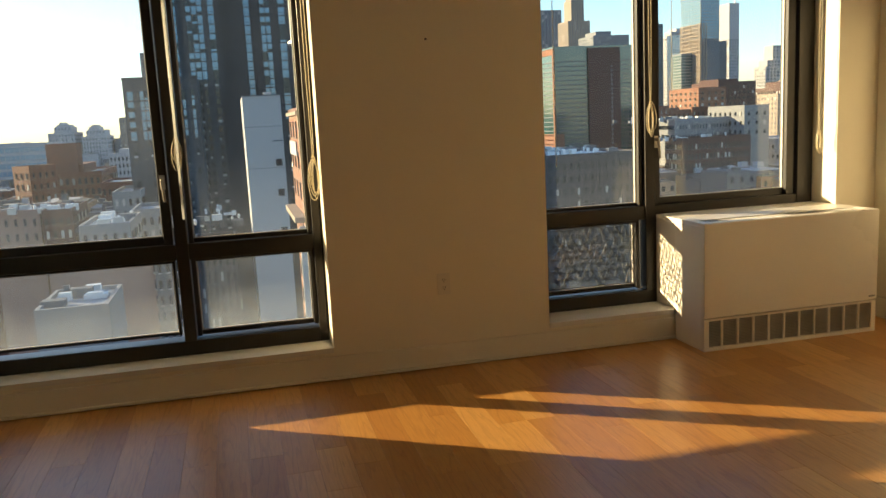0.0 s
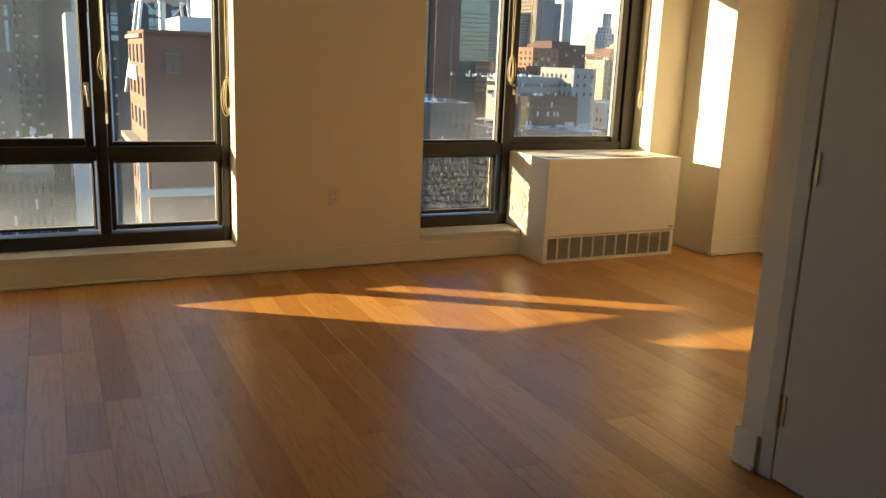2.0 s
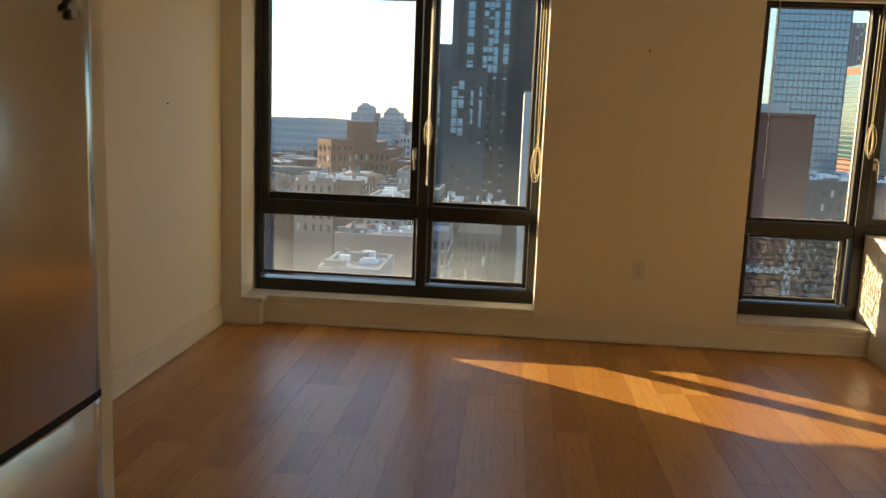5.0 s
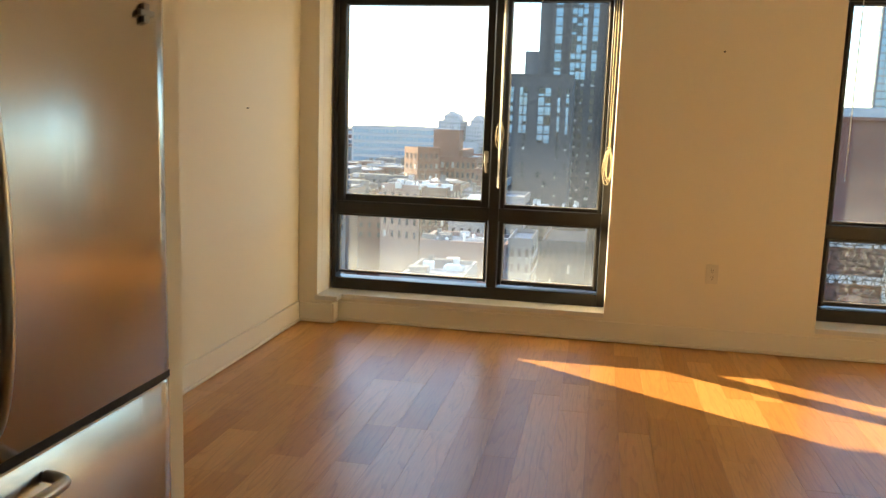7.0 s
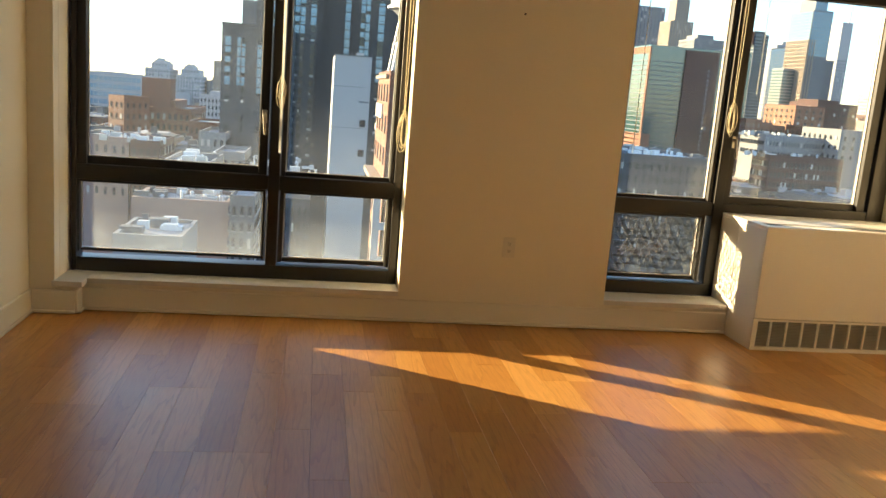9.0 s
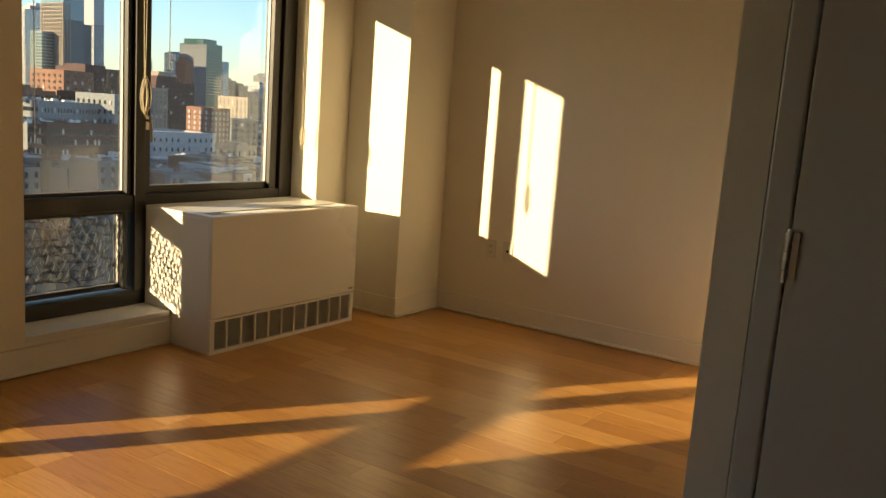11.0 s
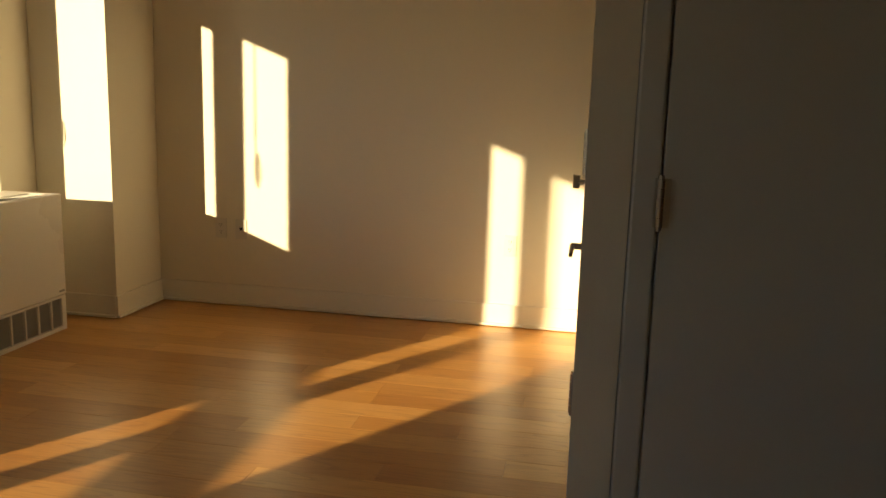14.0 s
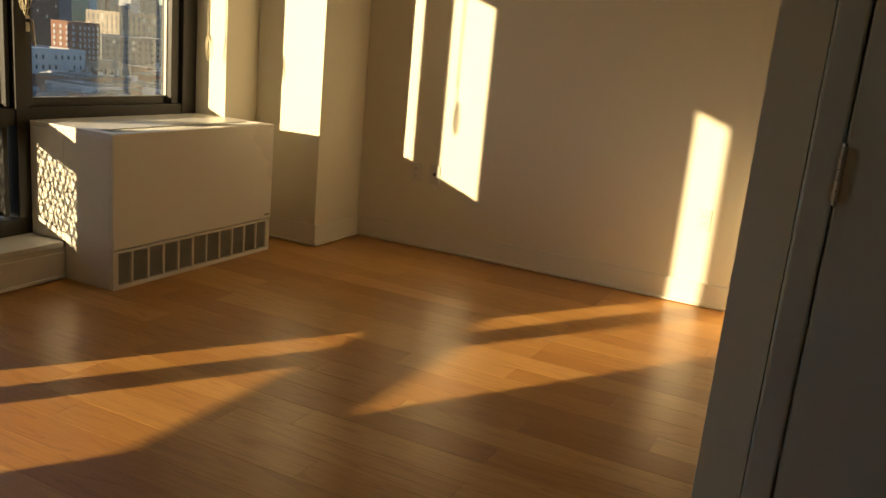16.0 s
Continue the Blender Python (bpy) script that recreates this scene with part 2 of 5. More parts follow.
def curve(name, pts, r, m, parent=None, cyclic=False, res=3):
    cu = bpy.data.curves.new(name, 'CURVE')
    cu.dimensions, cu.bevel_depth, cu.bevel_resolution = '3D', r, res
    sp = cu.splines.new('NURBS')
    sp.points.add(len(pts) - 1)
    for p, q in zip(sp.points, pts):
        p.co = (*q, 1)
    sp.use_endpoint_u, sp.order_u, sp.use_cyclic_u = not cyclic, 4, cyclic
    tmp = bpy.data.objects.new(name, cu)
    me = bpy.data.meshes.new_from_object(tmp)
    bpy.data.objects.remove(tmp)
    me.materials.clear()
    me.materials.append(m)
    for p in me.polygons:
        p.use_smooth = True
    ob = new(name, me)
    if parent:
        ob.parent = parent
    return ob


def empty(name, x, y, z):
    e = new(name)
    e.location = (x, y, z)
    e.empty_display_size = 0.1
    return e


# ---- plan ----
XL, XR = -1.468, 4.129          # side walls
YW, YO = 4.10, 4.385            # window wall: inside and outside faces
YB = -2.7                       # back wall
CEIL = 2.62
W1 = (-1.345, 0.414)            # window openings
W2 = (1.596, 3.405)
SILL, HEAD = 0.172, 2.13
YF, YG, YK = 4.255, 4.325, 4.375  # window frame face, pane, frame back
PX, PY = 1.50, 1.172            # partition corner
CX, CY = 3.673, 3.654           # corner pier
NX, NY = -1.345, 4.015          # shallow pier beside the first window

structure = []


def wall(name, lst, label, m=None, bevel=0.003):
    ob = boxes(name, m or M_WALL, lst, bevel)
    tagged(ob, label, "wall", kind="structure")
    structure.append(ob)
    return ob


# window wall with two openings
wall("wall_window", [
    (XL - 0.2, W1[0], YW, YO, -0.1, CEIL + 0.1),
    (W1[0], W1[1], YW, YO, -0.1, SILL - 0.03), (W1[0], W1[1], YW, YO, HEAD, CEIL + 0.1),
    (W1[1], W2[0], YW, YO + 0.05, -0.1, CEIL + 0.1),
    (W2[0], W2[1], YW, YO + 0.05, -0.1, SILL - 0.03), (W2[0], W2[1], YW, YO + 0.05, HEAD, CEIL + 0.1),
    (W2[1], XR + 0.2, YW, YO + 0.05, -0.1, CEIL + 0.1)], "cream painted wall with two tall window openings", bevel=0)
wall("wall_pier_corner", [(CX, XR, CY, YW, -0.1, CEIL + 0.1)], "cream painted square pier in the room corner")
wall("wall_pier_window", [(XL, NX, NY, YW, -0.1, CEIL + 0.1), (NX, NX + 0.10, NY, YW, -0.1, SILL - 0.032)], "shallow cream painted pier beside the window")
wall("wall_side_a", [(XL - 0.2, XL, YB, YO, -0.1, CEIL + 0.1)], "cream painted side wall running to the window")
wall("wall_side_b", [(XR, XR + 0.2, YB, YO, -0.1, CEIL + 0.1)], "cream painted wall striped by low sun")
wall("wall_back", [(XL - 0.2, XR + 0.2, YB - 0.2, YB, -0.1, CEIL + 0.1)], "plain cream painted back wall", bevel=0)
DH = 2.06
wall("wall_partition", [
    (PX, PX + 0.13, 1.08, PY, -0.1, CEIL), (PX, PX + 0.13, 0.13, 1.08, DH + 0.06, CEIL), (PX, PX + 0.13, YB, 0.13, -0.1, CEIL),
    (PX + 0.13, 1.66, PY - 0.13, PY, -0.1, CEIL), (1.66, 2.68, PY - 0.13, PY, DH + 0.02, CEIL), (2.68, XR, PY - 0.13, PY, -0.1, CEIL),
    (PX + 0.5, PX + 0.6, YB, PY - 0.13, -0.1, CEIL)],
    "grey-white painted partition wall with a closet door", bevel=0)
ceil = boxes("ceiling", M_CEIL, [(XL - 0.2, XR + 0.2, YB - 0.2, YO, CEIL, CEIL + 0.25)])
tagged(ceil, "plain white painted ceiling", "ceiling", kind="structure")
floor = boxes("floor", M_SUB, [(XL - 0.1, XR + 0.1, YB - 0.1, YW + 0.05, -0.12, -0.021)])
tagged(floor, "orange-brown varnished wood plank floor", "floor", kind="structure")


def baseboard(name, runs, label, h=0.125, t=0.014):
    bm = bmesh.new()
    for x0, y0, x1, y1, nx, ny in runs:
        # board with a small rounded lip and a shoe at the floor
        for dz0, dz1, th in ((0.004, h, t), (0.004, 0.020, t + 0.012)):
            a0, a1 = min(x0, x1, x0 + nx * th, x1 + nx * th), max(x0, x1, x0 + nx * th, x1 + nx * th)
            b0, b1 = min(y0, y1, y0 + ny * th, y1 + ny * th), max(y0, y1, y0 + ny * th, y1 + ny * th)
            bm_box(bm, a0, a1, b0, b1, dz0, dz1)
    ob = done(bm, name, M_TRIM, 0.004)
    tagged(ob, label, "baseboard", kind="structure")


baseboard("baseboard", [(NX + 0.10, YW, 2.348, YW, 0, -1), (XL, NY, NX + 0.10, NY, 0, -1), (NX + 0.10, NY - 0.014, NX + 0.10, YW, 1, 0)], "white painted baseboard under the windows")
baseboard("baseboard.001", [(XL, 1.33, XL, NY, 1, 0)], "white painted baseboard along the side wall")
baseboard("baseboard.002", [(3.44, YW, CX, YW, 0, -1), (CX, CY, CX, YW, -1, 0), (CX - 0.014, CY, XR, CY, 0, -1)], "white painted baseboard round the pier")
baseboard("baseboard.003", [(XR, PY, XR, CY, -1, 0)], "white painted baseboard partly lit by sun")
baseboard("baseboard.004", [(PX, 1.085, PX, PY + 0.014, -1, 0), (PX, PY, 1.65, PY, 0, 1)], "white painted baseboard at the partition corner", h=0.13)


# ---- windows ----
def win_frame(name, x0, x1, mull, panes, label, side=0.045, dy=0.0, right=0.045):
    """Outer frame, mullion, transom and a sash for each pane, all of dark metal."""
    YF, YG, YK = 4.255 + dy, 4.325 + dy, 4.375 + dy
    top = empty(name, (x0 + x1) / 2, YF, SILL)
    tagged(top, label, "window", kind="structure")
    z0, z1 = SILL, 2.06
    t0, t1 = 0.665, 0.745
    bars = [(x0, x0 + side, YF, YK, z0, z1), (x1 - right, x1, YF, YK, z0, z1),
            (x0 + side, x1 - right, YF, YK, z0, z0 + 0.075), (x0 + side, x1 - right, YF, YK, z1 - 0.055, z1),
            (mull - 0.03, mull + 0.03, YF - 0.006, YK, z0 + 0.075, z1 - 0.055)]
    segs = [(x0 + side, mull - 0.03)] + ([(mull + 0.03, x1 - right)])
    for a, b in segs:
        bars.append((a, b, YF + 0.003, YK, t0, t1))
    bars.append((x0, x1, YK, YK + 0.02, z1, HEAD))
    bars.append((x0, x1, YF + 0.02, YK, z1, HEAD))
    f = boxes("frame", M_FRAME, [tuple(v for v in b) for b in bars], 0.004)
    f.parent = top
    f.matrix_parent_inverse = Matrix.Translation(top.location).inverted()
    for i, (a, b, c, d, s, dust_haze) in enumerate(panes):
        sash = boxes("sash", M_FRAME, [(a - s, a, YG - 0.05, YG + 0.022, c - s, d + s), (b, b + s, YG - 0.05, YG + 0.022, c - s, d + s),
                                       (a, b, YG - 0.02, YG + 0.022, c - s, c), (a, b, YG - 0.05, YG + 0.022, d, d + s)], 0.003)
        bead = boxes("bead", M_GASKET, [(a, a + 0.006, YG - 0.016, YG, c, d), (b - 0.006, b, YG - 0.016, YG, c, d), (a + 0.006, b - 0.006, YG - 0.012, YG, c, c + 0.004)])
        pane = boxes("pane", (M_GLASS, M_GLASS_D, M_GLASS_H)[dust_haze], [(a - 0.004, b + 0.004, YG + 0.002, YG + 0.008, c - 0.004, d + 0.004)])
        pane.visible_shadow = False
        for o in (sash, bead, pane):
            o.parent = top
            o.matrix_parent_inverse = Matrix.Translation(top.location).inverted()
    return top


win_frame("window_1", W1[0] + 0.012, W1[1] - 0.004, -0.29, [
    (-1.262, -0.375, 0.785, 1.965, 0.045, 2), (-1.298, -0.345, 0.285, 0.650, 0.012, 1),
    (-0.232, 0.340, 0.765, 1.990, 0.022, 0), (-0.232, 0.340, 0.285, 0.650, 0.022, 1)],
    "tall dark bronze window of four panes over the city", side=0.026)
win_frame("window_2", W2[0] + 0.004, W2[1] - 0.004, 2.315, [
    (1.685, 2.255, 0.760, 1.990, 0.022, 0), (2.39, 3.235, 0.782, 1.965, 0.052, 0), (1.685, 2.235, 0.280, 0.648, 0.022, 0)],
    "tall dark bronze window above a white convector", dy=0.05, right=0.105)
blank = boxes("panel", M_FRAME, [(2.345, W2[1] - 0.05, YG + 0.04, YG + 0.07, SILL + 0.075, 0.665)])
# added strips outside the sashes, only to narrow the sun patches indoors
cover = boxes("sun_blocker", M_FRAME, [(1.60, 1.690, YG + 0.073, YG + 0.105, 0.248, 2.0), (2.30, 2.392, YG + 0.073, YG + 0.090, 0.745, 2.0)])
cover.parent = bpy.data.objects["window_2"]
cover.matrix_parent_inverse = Matrix.Translation(cover.parent.location).inverted()
blank.parent = bpy.data.objects["window_2"]
blank.matrix_parent_inverse = Matrix.Translation(blank.parent.location).inverted()

s1 = boxes("window_sill", M_SILL, [(NX - 0.012, NX + 0.135, NY - 0.016, YF + 0.005, SILL - 0.028, SILL), (NX + 0.135, W1[1], YW - 0.010, YF + 0.005, SILL - 0.028, SILL - 0.0003)], 0.003)
tagged(s1, "pale stone sill under the window", "window sill", kind="structure")
s2 = boxes("window_sill", M_SILL, [(W2[0], 2.347, YW - 0.010, YF + 0.055, SILL - 0.028, SILL)], 0.003)
tagged(s2, "pale stone sill beside the convector", "window sill", kind="structure")
ext = boxes("window_sill", M_FRAME, [(W1[0], W1[1], YK - 0.002, YO + 0.04, SILL - 0.02, SILL + 0.03), (W2[0], W2[1], YK + 0.048, YO + 0.09, SILL - 0.02, SILL + 0.03)])
tagged(ext, "dark metal outside sill of the windows", "window sill", kind="structure")


# patterned guard screen in the low pane
def guard():
    bm = bmesh.new()
    x0, x1, z0, z1, y = 1.688, 2.232, 0.283, 0.645, YG + 0.062
    rnd = random.Random(5)
    s = 0.050
    segs = []

    def knot(i, j):
        r = random.Random(i * 131 + j * 17)
        return (x0 + (i + 0.5 * (j % 2)) * s + r.uniform(-0.011, 0.011), z0 + j * s * 0.866 + r.uniform(-0.011, 0.011))

    for j in range(-1, 10):
        for i in range(-1, 13):
            p = knot(i, j)
            up = ((i, j + 1), (i + 1, j + 1)) if j % 2 else ((i - 1, j + 1), (i, j + 1))
            q, a, b = knot(i + 1, j), knot(*up[0]), knot(*up[1])
            segs += [(p, q), (p, a), (p, b)]
            # a second finer star inside each mesh
            c = ((p[0] + q[0] + b[0]) / 3, (p[1] + q[1] + b[1]) / 3)
            for v in (p, q, b):
                if rnd.random() < 0.6:
                    segs.append((c, v))
    for (ax, az), (bx, bz) in segs:
        d = Vector((bx - ax, 0, bz - az))
        if min(ax, bx) < x0 or max(ax, bx) > x1 or min(az, bz) < z0 or max(az, bz) > z1:
            continue
        w = Vector((-d.z, 0, d.x)).normalized() * 0.0027
        a, b = Vector((ax, y, az)), Vector((bx, y, bz))
        t = Vector((0, 0.003, 0))
        lo = [bm.verts.new(v) for v in (a - w, a + w, b + w, b - w)]
        hi = [bm.verts.new(v + t) for v in (a - w, a + w, b + w, b - w)]
        bm.faces.new(lo)
        bm.faces.new(hi[::-1])
        for u in range(4):
            v = (u + 1) % 4
            bm.faces.new((lo[u], hi[u], hi[v], lo[v]))
    for bar in ((x0, x1, z0, z0 + 0.006), (x0, x1, z1 - 0.006, z1), (x0, x0 + 0.006, z0, z1), (x1 - 0.006, x1, z0, z1)):
        bm_box(bm, bar[0], bar[1], y - 0.001, y + 0.004, bar[2], bar[3])
    ob = done(bm, "guard_screen", M_FRAME)
    tagged(ob, "dark metal guard screen with star lattice pattern", "guard screen")


guard()


# ---- convector ----
def convector():
    x0, x1, y0, y1, h, v = 2.348, 3.428, 3.781, YF + 0.044, 0.693, 0.178
    top = empty("convector", (x0 + x1) / 2, (y0 + y1) / 2, 0)
    tagged(top, "white enamel convector cabinet with louvred base vent", "convector")
    inv = Matrix.Translation(top.location).inverted()
    body = boxes("body", M_CONV, [(x0, x1, y0 + 0.022, YW - 0.016, 0.0, h - 0.018), (x0, x1, YW - 0.016, y1, SILL + 0.002, h - 0.018)], 0.004)
    lid = bmesh.new()
    g0, g1 = y0 + 0.055, y0 + 0.145
    for b in ((x0, x1, y0 + 0.002, g0), (x0, x1, g1, y1), (x0, x0 + 0.05, g0, g1), (x1 - 0.05, x1, g0, g1)):
        bm_box(lid, *b, h - 0.0175, h)
    lid = done(lid, "top", M_CONV, 0.002)
    gr = bmesh.new()
    n = 52
    for i in range(n):
        x = x0 + 0.056 + (x1 - x0 - 0.112) * i / (n - 1)
        bm_box(gr, x - 0.0035, x + 0.0035, g0, g1, h - 0.012, h - 0.003)
    # near-black sheet paints the shaded hollow under the grille bars
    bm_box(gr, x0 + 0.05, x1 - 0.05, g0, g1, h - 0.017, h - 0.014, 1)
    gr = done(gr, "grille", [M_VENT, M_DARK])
    front = boxes("front_panel", M_CONV, [(x0 - 0.002, x1 + 0.002, y0, y0 + 0.02, v + 0.006, h - 0.003)], 0.004)
    base = bmesh.new()
    bm_box(base, x0, x1, y0 + 0.004, y0 + 0.021, 0.0, 0.020)
    bm_box(base, x0, x1, y0 + 0.004, y0 + 0.021, v - 0.012, v)
    n = 11
    step = (x1 - x0 - 0.03) / n
    for i in range(n + 1):
        x = x0 + 0.015 + step * i
        w = 0.015 if i in (0, n) else 0.0055
        bm_box(base, x - w, x + w, y0 + 0.004, y0 + 0.021, 0.020, v - 0.012)
    base = done(base, "vent_frame", M_CONV, 0.0015)
    lou = bmesh.new()
    for k in range(17):
        z = 0.025 + k * 0.0085
        bm_box(lou, x0 + 0.02, x1 - 0.02, y0 + 0.010, y0 + 0.0195, z, z + 0.0042)
    # near-black backing stands in for the shade behind the louvres
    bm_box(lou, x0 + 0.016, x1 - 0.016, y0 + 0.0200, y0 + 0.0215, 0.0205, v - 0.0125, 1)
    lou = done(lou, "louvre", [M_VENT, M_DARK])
    badge = boxes("badge", M_VENT, [(x1 - 0.052, x1 - 0.012, y0 - 0.002, y0 + 0.001, v + 0.022, v + 0.032)])
    for o in (body, lid, gr, front, base, lou, badge):
        o.parent, o.matrix_parent_inverse = top, inv


convector()


# ---- outlets and wall marks ----
def outlet(x, y, z, rz, label):
    top = empty("outlet", x, y, z)
    top.rotation_euler = (0, 0, radians(rz))
    tagged(top, label, "outlet", group="wall outlets")
    plate = boxes("plate", M_PLASTIC, [(-0.035, 0.035, -0.006, 0.0, -0.057, 0.057)], 0.003, top)
    face = bmesh.new()
    for s in (-0.02, 0.02):
        bm_box(face, -0.017, 0.017, -0.0085, -0.006, s - 0.015, s + 0.015)
        for dx in (-0.006, 0.006):
            bm_box(face, dx - 0.0012, dx + 0.0012, -0.0092, -0.0084, s - 0.001, s + 0.008, 1)
        bm_rod(face, (0, -0.0084, s - 0.008), (0, -0.0092, s - 0.008), 0.0025, 8, 1)
    done(face, "socket", [M_PLASTIC, M_DARK], 0, top)
    return top


outlet(1.011, YW, 0.447, 0, "cream plastic double outlet on the wall")
outlet(XR, 3.267, 0.447, -90, "cream plastic double outlet near the pier")
outlet(XR, 1.604, 0.447, -90, "cream plastic double outlet in a sun stripe")
jack = empty("data_jack", XR, 3.145, 0.447)
jack.rotation_euler = (0, 0, radians(-90))
tagged(jack, "cream plastic wall plate with one small jack", "wall plate")
boxes("plate", M_PLASTIC, [(-0.035, 0.035, -0.006, 0.0, -0.057, 0.057)], 0.003, jack)
boxes("jack", M_DARK, [(-0.008, 0.008, -0.0075, -0.0055, -0.006, 0.010)], 0, jack)


def wall_hook(x, y, z, d, r=0.006):
    bm = bmesh.new()
    bm_rod(bm, (x, y, z), (x + d[0] * 0.012, y + d[1] * 0.012, z), r, 8, r2=r * 0.7)
    tagged(done(bm, "nail", M_CAB), "small dark nail stuck in a bare wall", "nail")


wall_hook(0.98, YW, 1.700, (0, -1))
wall_hook(XL, 2.25, 1.52, (1, 0), 0.004)
wall_hook(XL, 3.25, 1.30, (1, 0), 0.003)


# ---- doors ----
def hinge(parent, x, y, z, axis):
    bm = bmesh.new()
    for k in range(5):
        bm_rod(bm, (x, y, z - 0.05 + k * 0.02 + 0.0008), (x, y, z - 0.05 + (k + 1) * 0.02 - 0.0008), 0.0075, 10)
    for s in (-1, 1):
        bm_rod(bm, (x, y, z + s * 0.05), (x, y, z + s * 0.057), 0.005, 8)
    if axis == 'x':
        bm_box(bm, x, x + 0.010, y - 0.02, y + 0.012, z - 0.05, z + 0.05)
    else:
        bm_box(bm, x - 0.012, x + 0.02, y - 0.010, y, z - 0.05, z + 0.05)
    o = done(bm, "hinge", M_SATIN, smooth=False)
    o.parent = parent
    o.matrix_parent_inverse = Matrix.Translation(parent.location).inverted()


def lever(parent, x, y, z, dx, dy, along):
    """Round rose with a lever; (dx, dy) points away from the door."""
    bm = bmesh.new()
    n = Vector((dx, dy, 0))
    a = Vector(along)
    c = Vector((x, y, z))
    bm_box(bm, x - 0.03 * abs(dy) - 0.006 * abs(dx), x + 0.03 * abs(dy) + 0.006 * abs(dx), y - 0.03 * abs(dx) - 0.006 * abs(dy), y + 0.03 * abs(dx) + 0.006 * abs(dy), z - 0.12, z + 0.09)
    bm_rod(bm, c, c + n * 0.055, 0.011, 12)
    bm_rod(bm, c + n * 0.05, c + n * 0.05 + a * 0.11 + Vector((0, 0, -0.012)), 0.009, 12, r2=0.007)
    o = done(bm, "handle", M_SATIN, 0.001)
    o.parent, o.matrix_parent_inverse = parent, Matrix.Translation(parent.location).inverted()


d1 = empty("closet_door", PX, 0.6, 0.0)
tagged(d1, "closed flush grey-white painted closet door", "door")
inv = Matrix.Translation(d1.location).inverted()
leaf = boxes("leaf", M_DOOR, [(PX - 0.002, PX + 0.038, 0.20, 1.018, 0.012, DH)], 0.0025)
leaf.parent, leaf.matrix_parent_inverse = d1, inv
for z in (0.25, 1.02, 1.79):
    hinge(d1, PX - 0.008, 1.020, z, 'x')
lever(d1, PX - 0.004, 0.265, 0.96, -1, 0, (0, 1, 0))
fr = boxes("door_trim", M_DOOR, [(PX - 0.004, PX + 0.12, 1.0215, 1.078, 0.0, DH + 0.004), (PX - 0.004, PX + 0.12, 0.14, 0.197, 0.0, DH + 0.004), (PX - 0.004, PX + 0.12, 0.14, 1.078, DH + 0.004, DH + 0.058)], 0.006)
tagged(fr, "grey-white painted metal door frame", "door frame", kind="structure")

d2 = empty("entry_door", 2.38, PY, 0.0)
tagged(d2, "closed white painted entry door with deadbolt and lever", "door")
inv = Matrix.Translation(d2.location).inverted()
leaf = boxes("leaf", M_DOOR, [(1.722, 2.618, PY - 0.045, PY - 0.001, 0.012, DH - 0.04)], 0.0025)
leaf.parent, leaf.matrix_parent_inverse = d2, inv
for z in (0.52, 1.10, 1.76):
    hinge(d2, 1.718, PY + 0.006, z, 'y')
lever(d2, 2.545, PY + 0.003, 0.74, 0, 1, (-1, 0, 0))
bolt = bmesh.new()
bm_rod(bolt, (2.545, PY - 0.001, 0.957), (2.545, PY + 0.018, 0.957), 0.032, 20)
bm_rod(bolt, (2.545, PY + 0.018, 0.957), (2.545, PY + 0.045, 0.957), 0.008, 12)
bm_box(bolt, 2.539, 2.551, PY + 0.04, PY + 0.062, 0.935, 0.979)
bolt = done(bolt, "deadbolt", M_SATIN, 0.001)
bolt.parent, bolt.matrix_parent_inverse = d2, inv
fr2 = boxes("door_trim", M_DOOR, [(1.66, 1.718, PY - 0.12, PY + 0.004, 0.0, DH - 0.036), (2.622, 2.68, PY - 0.12, PY + 0.004, 0.0, DH - 0.036), (1.66, 2.68, PY - 0.12, PY + 0.004, DH - 0.036, DH + 0.022)], 0.004)
tagged(fr2, "white painted frame of the entry door", "door frame", kind="structure")


